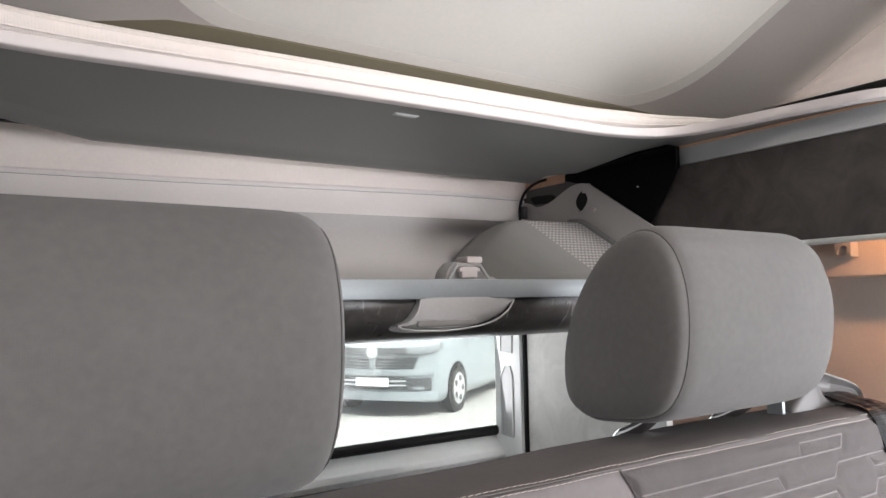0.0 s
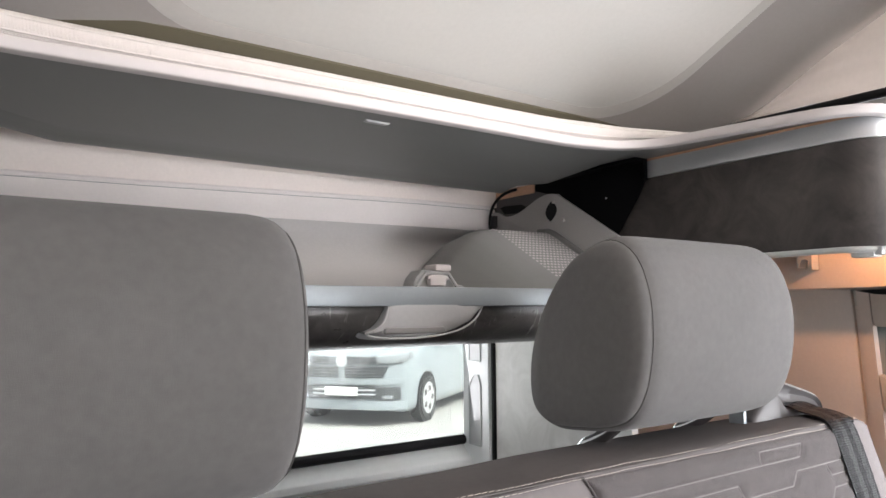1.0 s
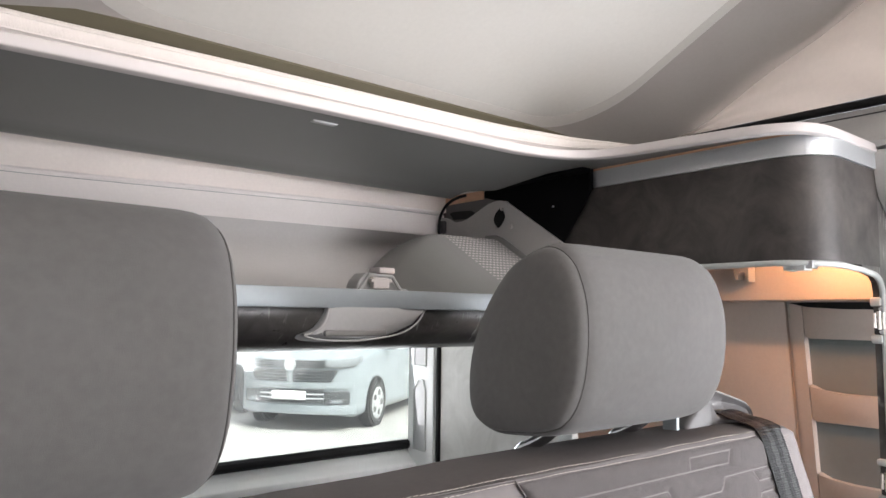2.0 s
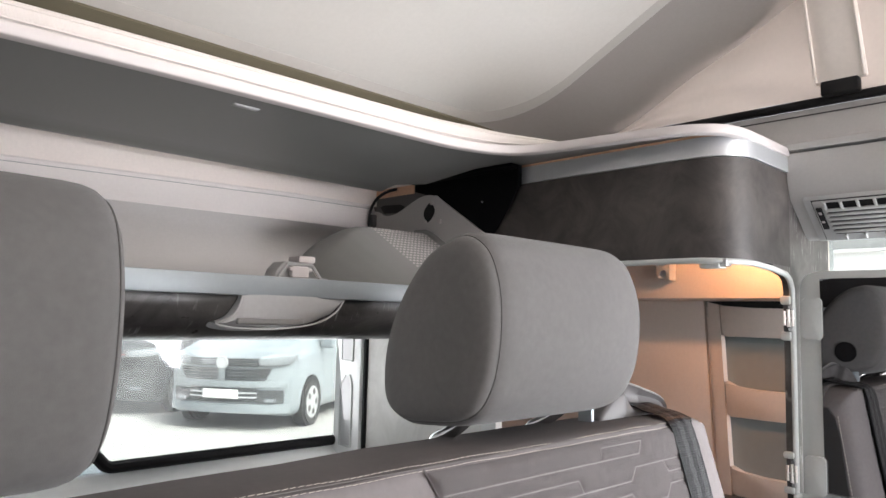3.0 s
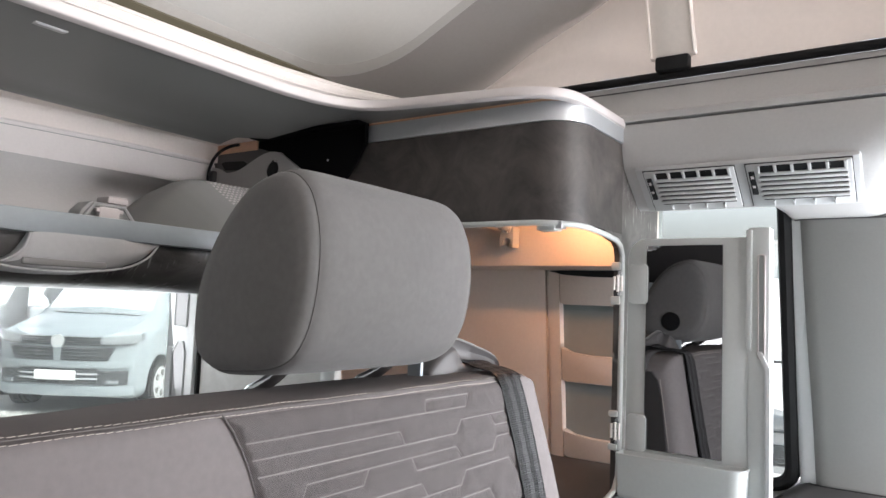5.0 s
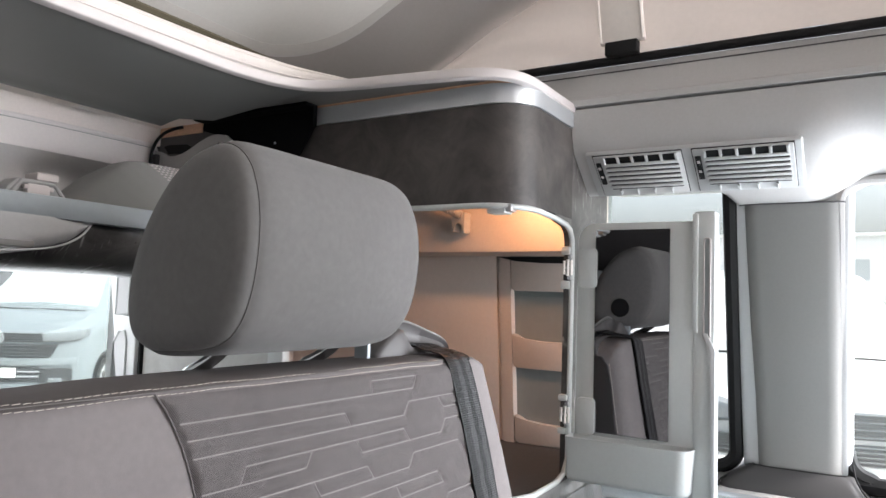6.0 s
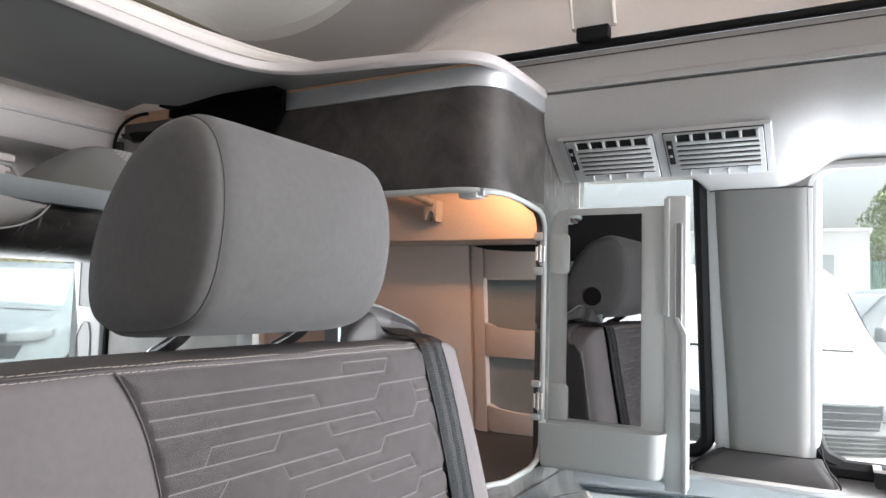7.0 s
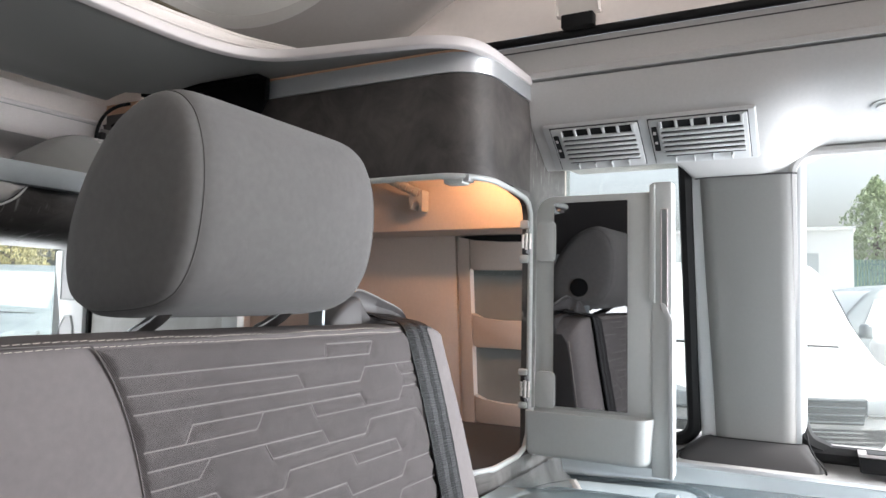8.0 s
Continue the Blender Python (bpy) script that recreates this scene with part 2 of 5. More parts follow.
def tent_cloth():
    m = mat("tent_cloth", (0.57, 0.51, 0.47), 0.9, vary=0.05, grain=120, stain=5, bump=0.12, fine=700)
    n, l = m.node_tree.nodes, m.node_tree.links
    t, x = n.new("ShaderNodeBsdfTranslucent"), n.new("ShaderNodeMixShader")
    t.inputs["Color"].default_value = (0.62, 0.55, 0.50, 1)
    x.inputs["Fac"].default_value = 0.18
    l.new(n["Principled BSDF"].outputs[0], x.inputs[1])
    l.new(t.outputs[0], x.inputs[2])
    l.new(x.outputs[0], n["Material Output"].inputs["Surface"])
    return m


M_TENT = tent_cloth()
M_MATTRESS = weave("mattress_knit", (0.68, 0.625, 0.59), 260, 0.6, vary=0.05)


# ---- building helpers ----
def part(name, bm, material, parent=None, label="", smooth=35):
    me = bpy.data.meshes.new(name)
    bmesh.ops.recalc_face_normals(bm, faces=bm.faces)
    bm.to_mesh(me)
    bm.free()
    me.materials.append(material)
    if smooth:
        me.polygons.foreach_set("use_smooth", [True] * len(me.polygons))
        me.set_sharp_from_angle(angle=radians(smooth))
    ob = new(name, me)
    if parent:
        ob.parent = parent
        ob.matrix_parent_inverse = parent.matrix_basis.inverted() if parent.type == "EMPTY" else Matrix()
    return tagged(ob, label)


def thing(name, label, category, at=(0, 0, 0), group="", kind=""):
    ob = new(name)
    ob.empty_display_size = 0.05
    ob.matrix_basis = Matrix.Translation(at)
    return tagged(ob, label, category, group, kind)


def box(bm, x0, x1, y0, y1, z0, z1, bevel=0.0, seg=2):
    made = bmesh.ops.create_cube(bm, size=1.0)
    vs = made["verts"]
    bmesh.ops.scale(bm, vec=(x1 - x0, y1 - y0, z1 - z0), verts=vs)
    bmesh.ops.translate(bm, vec=((x0 + x1) / 2, (y0 + y1) / 2, (z0 + z1) / 2), verts=vs)
    if bevel:
        es = list({e for v in vs for e in v.link_edges})
        bmesh.ops.bevel(bm, geom=es, offset=bevel, segments=seg, affect="EDGES", profile=0.5)
    return bm


def B(*a, **k):
    return box(bmesh.new(), *a, **k)


AX = {"x": lambda a, p, q: (a, p, q), "y": lambda a, p, q: (p, a, q), "z": lambda a, p, q: (p, q, a)}


def prism(bm, pts, axis, a0, a1, bevel=0.0, seg=2):
    """A polygon drawn in the two other axes, drawn out from a0 to a1."""
    f = AX[axis]
    lo, hi = [bm.verts.new(f(a0, *p)) for p in pts], [bm.verts.new(f(a1, *p)) for p in pts]
    n = len(pts)
    fs = [bm.faces.new(lo[::-1]), bm.faces.new(hi)]
    fs += [bm.faces.new((lo[i], lo[(i + 1) % n], hi[(i + 1) % n], hi[i])) for i in range(n)]
    if bevel:
        es = list({e for v in lo + hi for e in v.link_edges})
        bmesh.ops.bevel(bm, geom=es, offset=bevel, segments=seg, affect="EDGES", profile=0.5)
    return bm


def PR(*a, **k):
    return prism(bmesh.new(), *a, **k)


def loft(bm, rings, closed=True, caps=True):
    vs = [[bm.verts.new(p) for p in r] for r in rings]
    n = len(rings[0])
    for a, b in zip(vs, vs[1:]):
        for i in range(n if closed else n - 1):
            bm.faces.new((a[i], a[(i + 1) % n], b[(i + 1) % n], b[i]))
    if caps and closed:
        bm.faces.new(vs[0][::-1])
        bm.faces.new(vs[-1])
    return bm


def tube(bm, pts, r, n=10, rx=None):
    """A round cord or pipe along a line of points; r may be a number or one per point."""
    pts = [Vector(p) for p in pts]
    rings, up = [], Vector((0, 0, 1))
    for i, p in enumerate(pts):
        d = (pts[min(i + 1, len(pts) - 1)] - pts[max(i - 1, 0)]).normalized()
        if abs(d.dot(up)) > 0.95:
            up = Vector((1, 0, 0))
        s = d.cross(up).normalized()
        u = s.cross(d)
        k = r[i] if isinstance(r, (list, tuple)) else r
        rings.append([p + s * (rx or k) * math.cos(a) + u * k * math.sin(a) for a in (2 * math.pi * j / n for j in range(n))])
        up = u
    return loft(bm, rings)


def T(*a, **k):
    return tube(bmesh.new(), *a, **k)


def arc(cx, cy, r, a0, a1, n=8):
    return [(cx + r * math.cos(radians(a0 + (a1 - a0) * i / n)), cy + r * math.sin(radians(a0 + (a1 - a0) * i / n))) for i in range(n + 1)]


def smooth_line(pts, k=6, closed=False):
    """Points of a Catmull-Rom line through pts."""
    pts = [Vector(p) for p in pts]
    n, out = len(pts), []
    for i in range(n if closed else n - 1):
        g = (lambda j: pts[j % n]) if closed else (lambda j: pts[max(0, min(n - 1, j))])
        a, b, c, d = g(i - 1), g(i), g(i + 1), g(i + 2)
        for s in range(k):
            t = s / k
            out.append(0.5 * ((2 * b) + (c - a) * t + (2 * a - 5 * b + 4 * c - d) * t * t + (3 * b - a - 3 * c + d) * t ** 3))
    if not closed:
        out.append(pts[-1])
    return out


def disc(bm, centre, normal, r, depth, n=20, bevel=0.0):
    m = Vector(normal).to_track_quat("Z", "Y").to_matrix().to_4x4()
    made = bmesh.ops.create_cone(bm, cap_ends=True, segments=n, radius1=r, radius2=r, depth=depth, matrix=Matrix.Translation(centre) @ m)
    return bm


# ---- ground and distance ----
M_ASPHALT = mat("pale_yard_concrete", (0.30, 0.295, 0.28), 0.9, vary=0.18, grain=12, stain=0.35, bump=0.3, fine=60)
ground = part("ground", PR([(-400, -400), (400, -400), (400, 400), (-400, 400)], "z", -0.2, 0.0), M_ASPHALT)
tagged(ground, "pale worn concrete of a dealer's yard", "ground", kind="structure")

# ---- shell of the van ----
XC = 0.74  # the van's middle


def mirror_x(pts):
    return [(2 * XC - x, z) for x, z in pts][::-1]


def shell(name, pts, y0, y1, material, label, category, both=True):
    """A moulding that runs along the van on the kitchen side, and its twin on the door side."""
    ob = tagged(part(name, PR(pts, "y", y0, y1), material), label, category, kind="structure")
    if both:
        tagged(part(name, PR(mirror_x(pts), "y", y0, y1), material), label, category, kind="structure")
    return ob


floor = tagged(part("floor", B(-0.2, 1.68, -2.6, 1.5, 0.55, 0.6), M_DARKTRIM), "dark grey hard floor of the van", "floor", kind="structure")
shell("wall_side_lower", [(1.68, 0.6), (1.72, 0.6), (1.72, 1.30), (1.66, 1.30)], -2.4, 1.5, M_TRIM, "warm grey lower side wall trim", "wall")
# sections of the side headliner: over the rear window, over the post, over the front window
HEAD = [(1.352, 1.920), (1.354, 1.895), (1.358, 1.872), (1.367, 1.850), (1.385, 1.834), (1.410, 1.815), (1.436, 1.794), (1.450, 1.789), (1.470, 1.797), (1.520, 1.808), (1.64, 1.815), (1.64, 1.93), (1.46, 2.00), (1.42, 1.920)]
HEADP = [(1.352, 1.920), (1.354, 1.895), (1.358, 1.872), (1.367, 1.850), (1.385, 1.834), (1.410, 1.815), (1.438, 1.797), (1.465, 1.788), (1.500, 1.782), (1.543, 1.778), (1.64, 1.778), (1.64, 1.93), (1.46, 2.00), (1.42, 1.920)]
HEAD2 = [(1.352, 1.920), (1.356, 1.897), (1.364, 1.878), (1.378, 1.862), (1.400, 1.850), (1.432, 1.841), (1.470, 1.834), (1.520, 1.826), (1.575, 1.817), (1.615, 1.817), (1.64, 1.82), (1.64, 1.93), (1.46, 2.00), (1.42, 1.920)]


def ease(v):
    v = min(1, max(0, v))
    return v * v * (3 - 2 * v)


for flip in (False, True):
    rings = []
    for y in [-2.4, -1.0, 0.0, 0.03] + [0.05 + 0.01 * k for k in range(12)] + [0.20, 0.25] + [0.26 + 0.005 * k for k in range(10)] + [0.35, 0.497]:
        rear, fore = ease((y - 0.262) / 0.035), ease((0.155 - y) / 0.10)
        ring_ = [tuple((p[k] * (1 - rear) + h[k] * rear) * (1 - fore) + q[k] * fore for k in (0, 1)) for h, p, q in zip(HEAD, HEADP, HEAD2)]
        rings.append([((2 * XC - x) if flip else x, y, z) for x, z in ring_])
    tagged(part("wall_headliner", loft(bmesh.new(), rings), M_TRIM, smooth=50), "warm grey moulded side headliner", "headliner", kind="structure")
shell("roof_rail", [(1.386, 1.998), (1.384, 1.976), (1.366, 1.942), (1.3515, 1.9385), (1.3460, 1.934), (1.3470, 1.9245), (1.42, 1.9225), (1.46, 1.998)], -1.6, 1.15, M_TRIM,
      "pale grey rail round the roof opening", "rail")
shell("rail_groove", [(1.3880, 1.9885), (1.3870, 1.9862), (1.3840, 1.9862), (1.3848, 1.9885)], -1.6, 1.15, M_DARKTRIM, "thin dark joint line along the rail", "trim")
shell("tent_seal", arc(1.3825, 2.0052, 0.0078, 0, 330, 11), -1.6, 1.15, M_BLACK, "black rubber seal under the tent cloth", "seal")
tagged(part("ceiling_cab", B(-0.14, 1.62, -2.6, -1.55, 1.93, 1.97), M_TRIM), "grey cab ceiling", "ceiling", kind="structure")
tagged(part("wall_front_low", B(-0.2, 1.68, -2.66, -2.6, 0.6, 1.35), M_DARKTRIM), "dark dashboard wall", "wall", kind="structure")
for x0, x1 in ((-0.2, -0.12), (1.60, 1.68)):
    tagged(part("wall_cab_post", B(x0, x1, -2.66, -2.5, 1.35, 1.97), M_TRIM), "grey windscreen post", "post", kind="structure")

tagged(part("wall_door_side", B(-0.14, -0.10, 0.12, 1.5, 0.6, 1.34), M_TRIM), "grey side wall beside the bench", "wall", kind="structure")
tagged(part("wall_door_side_front", B(-0.14, -0.10, -2.5, 0.12, 0.6, 1.34), M_TRIM), "grey lower trim of the side door", "wall", kind="structure")
# out of view; widened to block daylight from the left headrest
tagged(part("wall_door_post", B(-0.14, -0.10, -1.5, 0.12, 1.34, 1.80), M_TRIM), "unseen grey wall keeping side daylight off the bench", "post", kind="structure")
tagged(part("wall_door_side_upper", PR([(-0.10, 1.60), (0.12, 1.92), (0.12, 1.99), (-0.16, 1.99), (-0.16, 1.60)], "y", 0.497, 1.5), M_DARKTRIM), "dark side trim above the window", "wall", kind="structure")

dsw = thing("window_3", "side window behind the bench on the door side", "window", (-0.12, 0.95, 1.34), kind="structure")
g = part("pane", B(-0.126, -0.122, 0.5, 1.5, 1.33, 1.62), M_GLASS, dsw, "clear side glass")
g.visible_shadow = False

# ---- pop-up roof ----
SLOPE = 0.495


def roof_z(y, off=0.0):
    return 2.0125 + SLOPE * (0.842 - y) + off


def roof_ring(x0, x1, y0, y1, r, off, n=10):
    pts = arc(x1 - r, y1 - r, r, 0, 90, n) + arc(x0 + r, y1 - r, r, 90, 180, n) + arc(x0 + r, y0 + r, r, 180, 270, n) + arc(x1 - r, y0 + r, r, 270, 360, n)
    return [(x, y, roof_z(y, off)) for x, y in pts]


roof = thing("pop_up_roof", "raised pop-up roof with a pale moulded liner, hinged at the rear", "roof", (XC, 0, 2.4))
XL, XR = 2 * XC - 1.395, 1.395
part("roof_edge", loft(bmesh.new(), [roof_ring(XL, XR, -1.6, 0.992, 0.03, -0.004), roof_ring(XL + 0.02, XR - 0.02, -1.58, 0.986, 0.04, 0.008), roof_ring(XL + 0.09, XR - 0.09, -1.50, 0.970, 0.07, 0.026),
     roof_ring(XL + 0.188, XR - 0.188, -1.42, 0.954, 0.14, 0.0425)], caps=False), M_ROOFEDGE, roof, "sloping border of the roof liner, its shade put into the taupe", 80)
part("liner_roll", loft(bmesh.new(), [roof_ring(XL + 0.188, XR - 0.188, -1.42, 0.954, 0.14, 0.0425), roof_ring(XL + 0.198, XR - 0.198, -1.415, 0.946, 0.14, 0.0435), roof_ring(XL + 0.208, XR - 0.208, -1.41, 0.937, 0.14, 0.046)], caps=False), M_ROOFROLL, roof, "rolled edge of the roof liner in a halfway shade tone", 80)
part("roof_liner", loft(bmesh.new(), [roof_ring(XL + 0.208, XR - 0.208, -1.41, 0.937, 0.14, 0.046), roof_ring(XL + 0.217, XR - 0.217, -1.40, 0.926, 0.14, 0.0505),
     roof_ring(XL + 0.238, XR - 0.238, -1.38, 0.895, 0.14, 0.057), roof_ring(XL + 0.32, XR - 0.32, -1.2, 0.78, 0.10, 0.062)]), M_ROOFLINER, roof, "cream padded roof liner", 80)
part("outer_skin", loft(bmesh.new(), [roof_ring(XL - 0.02, XR + 0.02, -1.65, 1.0, 0.08, 0.004), roof_ring(XL - 0.01, XR + 0.01, -1.63, 0.998, 0.08, 0.06), roof_ring(XL + 0.05, XR - 0.05, -1.55, 0.96, 0.08, 0.09), roof_ring(XL + 0.4, XR - 0.4, -1.0, 0.6, 0.08, 0.10), roof_ring(XC - 0.09, XC + 0.09, -0.3, 0.0, 0.08, 0.10)], caps=False), M_WHITEPL, roof, "white outer roof skin")

gap = [(0.949, roof_z(0.949, 0.038)), (0.968, roof_z(0.968, 0.022)), (0.986, roof_z(0.986, 0.002)), (0.998, roof_z(0.998, -0.004)), (0.998, roof_z(0.998, 0.03)), (0.954, roof_z(0.954, 0.05))]
# dark olive paints the deep shade between mattress and roof liner
M_OLIVE = mat("olive_gap_shade", (0.075, 0.064, 0.040), 0.9, vary=0.08, grain=150, bump=0.1)
part("hinge_strip", PR(gap, "x", 0.16, 1.32), M_OLIVE, roof, "dark olive strip painting the shade in the roof gap")

tent = thing("roof_tent", "cream cloth sides of the pop-up roof with a strap", "tent", (1.38, 0, 2.02))
for side, x in (("kitchen", 1.381), ("door", 2 * XC - 1.381)):
    bm = bmesh.new()
    rows, cols = 16, 60
    grid = []
    for i in range(cols + 1):
        y = 0.86 - 2.40 * i / cols
        top = max(2.013, roof_z(y, -0.006))
        col = []
        for j in range(rows + 1):
            f = j / rows
            z = 2.012 + (top - 2.012) * f
            sag = 0.010 * math.sin(math.pi * f) * math.sin(i * 0.42) * min(1, (top - 2.012) / 0.2) + 0.004 * math.sin(i * 1.3 + j * 0.7)
            col.append(bm.verts.new((x + (sag if x > XC else -sag), y, z)))
        grid.append(col)
    for a, b in zip(grid, grid[1:]):
        for j in range(rows):
            bm.faces.new((a[j], a[j + 1], b[j + 1], b[j]))
    part("side_cloth", bm, M_TENT, tent, "cream tent cloth", 80)
part("front_cloth", B(2 * XC - 1.381, 1.381, -1.555, -1.55, 1.95, roof_z(-1.55)), M_TENT, tent)
M_STRAP = mat("strap_cloth", (0.80, 0.74, 0.69), 0.9, vary=0.05, grain=120, stain=5, bump=0.12, fine=700)
bm = B(1.3635, 1.3735, 0.380, 0.455, 2.028, 2.25, bevel=0.003)
for v in bm.verts:
    v.co.y += 0.10 * (v.co.z - 2.03)
strap = part("strap", bm, M_STRAP, tent, "cream cloth strap with stitched edges", 60)
for y in (0.383, 0.452):
    part("strap_edge", T([(1.362, y, 2.03), (1.362, y + 0.022, 2.25)], 0.0022, 8), M_STRAP, strap, "rolled strap edge")
part("strap_anchor", B(1.354, 1.374, 0.390, 0.444, 2.006, 2.029, bevel=0.003), M_BLACK, strap, "black anchor loop")

# ---- upper bed panel ----
EDGE = [(0.06, 0.72), (0.075, 0.80), (0.11, 0.865), (0.17, 0.886), (0.34, 0.879), (0.52, 0.871), (0.74, 0.867), (0.90, 0.866), (0.965, 0.861), (1.02, 0.846), (1.055, 0.822),
        (1.075, 0.787), (1.086, 0.74), (1.098, 0.66), (1.112, 0.58), (1.122, 0.548), (1.140, 0.520), (1.165, 0.504), (1.20, 0.498), (1.27, 0.4965), (1.352, 0.4965)]
EDGE3 = smooth_line([(x, y, 0) for x, y in EDGE], 4)
bed = thing("upper_bed_panel", "grey roof bed base panel with a white rounded edge", "bed panel", (0.7, 1.0, 1.92))
back = [(p.x + 0.002, p.y + 0.004) for p in EDGE3 if p.x < 1.02 and p.y > 0.8] + [(1.10, 0.850), (1.10, 1.075), (1.055, 1.110), (0.27, 1.110), (0.06, 0.9945)]
bm = PR(back, "z", 1.924, 1.930)
for v in bm.verts:
    if v.co.z < 1.927:
        v.co.z -= 0.10 * (v.co.y - 0.850)
part("panel", bm, M_GREYPANEL, bed, "smooth grey underside", 30)
strip = [(p.x + 0.002, p.y + 0.004) for p in EDGE3 if p.x >= 1.02] + [(1.352, 1.110), (1.1015, 1.110), (1.1015, 0.850), (1.02, 0.850)]
part("side_strip", PR(strip, "z", 1.924, 1.930), M_GREYPANEL, bed, "grey strip over the wardrobe", 30)
rings = []
for x in (0.06, 0.12, 0.18, 0.24, 0.27, 0.30, 0.6, 1.0, 1.03, 1.055):
    dy = -0.55 * max(0, 0.27 - x)
    rings.append([(x, y + dy, z - 0.10 * dy * (1 if y < 1.12 else 0.6)) for y, z in ((1.110, 1.898), (1.125, 1.8962), (1.140, 1.8935), (1.152, 1.8905), (1.160, 1.8900), (1.166, 1.893), (1.168, 1.902), (1.168, 1.930), (1.110, 1.930))])
part("rear_roll", loft(bmesh.new(), rings), M_GREYPANEL, bed, "rear edge rolled downwards", 50)
rings = []
for i, p in enumerate(EDGE3):
    d = (EDGE3[min(i + 1, len(EDGE3) - 1)] - EDGE3[max(i - 1, 0)]).normalized()
    nrm = Vector((d.y, -d.x, 0))
    prof = [(-0.010, -0.0042), (0.0035, -0.0042), (0.0052, -0.0032), (0.0055, -0.0018), (0.0055, 0.0080), (0.0048, 0.0094), (0.003, 0.0098), (-0.010, 0.0098)]
    rings.append([p + nrm * a + Vector((0, 0, 1.9195 + b)) for a, b in prof])
part("edge_trim", loft(bmesh.new(), rings), M_LIP, bed, "white plastic edge trim", 50)
lampbed = thing("bed_courtesy_light", "small flush rectangular courtesy light under the bed panel", "lamp", (0.63, 0.92, 1.91))
part("light_frame", B(0.609, 0.647, 0.9165, 0.9275, 1.9160, 1.9190, bevel=0.001), M_HOUSING, lampbed)
part("light_lens", B(0.612, 0.644, 0.918, 0.926, 1.9153, 1.9162, bevel=0.0003), M_HOUSING, lampbed, "pale lens")

mat_rings = []
path = smooth_line([(0.02, 0.885, 0), (0.20, 0.915, 0), (0.5, 0.905, 0), (0.85, 0.898, 0), (0.98, 0.888, 0), (1.06, 0.862, 0), (1.12, 0.80, 0), (1.16, 0.74, 0)], 8)
for i, p in enumerate(path):
    f = i / (len(path) - 1)
    h = 0.034 if f < 0.62 else 0.034 * max(0.12, 1 - ((f - 0.62) / 0.38) ** 1.5)
    d = (path[min(i + 1, len(path) - 1)] - path[max(i - 1, 0)]).normalized()
    nrm = Vector((d.y, -d.x, 0))
    mat_rings.append([p + nrm * 0.016 * math.cos(a) + Vector((0, 0, 1.931 + h / 2 + h / 2 * math.sin(a))) for a in (2 * math.pi * j / 14 for j in range(14))])
mattress = thing("bed_mattress", "pale pink-white knitted mattress edge lying on the bed panel", "mattress", (0.5, 0.9, 1.93))
part("cover", loft(bmesh.new(), mat_rings), M_MATTRESS, mattress, "knitted cover", 80)
for j, rad in ((11, 0.0016), (13, 0.0012), (1, 0.0012)):
    part("cover_seam", T([Vector(q[j]) for q in mat_rings[:-6]], rad, 6), M_MATTRESS, mattress, "rolled seam")
tagged(part("bed_seal", T([(0.04, 1.0, 1.952), (1.12, 0.99, 1.952)], 0.02, 8), M_BLACK), "black rubber seal behind the mattress", "seal")

# added filler, same shade colour, closes the gap at the hinge
tagged(part("wall_roof_hinge", B(-0.02, 1.50, 1.002, 1.172, 1.932, 2.02), M_OLIVE), "dark olive filler for the shaded gap at the roof hinge", "hinge cloth", kind="structure")

# ---- rear wall, tailgate and window ----
def sag(x):
    """The rear trim line hangs lower towards the door side."""
    return float(np.interp(x, (-0.1, 0.167, 0.402, 0.939, 1.158), (-0.029, -0.0235, -0.0195, -0.0058, -0.0045)))


def along(pts, x0, x1, follow):
    """A section in y and z carried along x; its points hang with the trim line as far as follow tells."""
    xs = [x0 + (x1 - x0) * k / 16 for k in range(17)]
    return loft(bmesh.new(), [[(x, y, z + sag(min(x, 1.158)) * follow(z)) for y, z in pts] for x in xs])


liner = [(1.16, 1.955), (1.26, 1.945), (1.297, 1.925), (1.303, 1.892), (1.50, 1.892), (1.50, 1.99), (1.16, 1.99)]
tagged(part("wall_rear_upper", along(liner, -0.1, 1.6, lambda z: 1 if z < 1.93 else 0), M_LINER), "cream cloth liner above the tailgate", "liner", kind="structure")
# black box put in for the dark of the open gap under the panel
tagged(part("liner_gap_seal", B(-0.1, 0.30, 1.262, 1.30, 1.929, 1.95), M_BLACK), "black box for the shaded gap above the liner's end", "seal", kind="structure")
line = [-0.1 + 0.05 * k for k in range(26)]
tagged(part("liner_piping", T([(x, 1.2995, 1.889 + sag(x)) for x in line], 0.0042, 8), M_MOULD), "pale piping along the liner", "piping", kind="structure")
tagged(part("liner_groove", T([(x, 1.3005, 1.8842 + sag(x)) for x in line], 0.0005, 6), M_POCKET), "dark groove under the piping", "groove", kind="structure")
upper = [(1.303, 1.886), (1.2985, 1.846), (1.2945, 1.838), (1.2945, 1.8335), (1.50, 1.8335), (1.50, 1.886)]
tagged(part("wall_rear_moulding", along(upper, -0.1, 1.158, lambda z: 1 if z > 1.85 else 0.5), M_MOULD, smooth=60), "white moulded panel below the piping", "panel", kind="structure")
# hollow lower part is greyer than the panel above: shade put into colour
lower = [(1.2965, 1.8335), (1.303, 1.818), (1.303, 1.802), (1.294, 1.780), (1.268, 1.750), (1.225, 1.720), (1.16, 1.698), (1.10, 1.690), (1.10, 1.684), (1.20, 1.70), (1.50, 1.80), (1.50, 1.8335)]
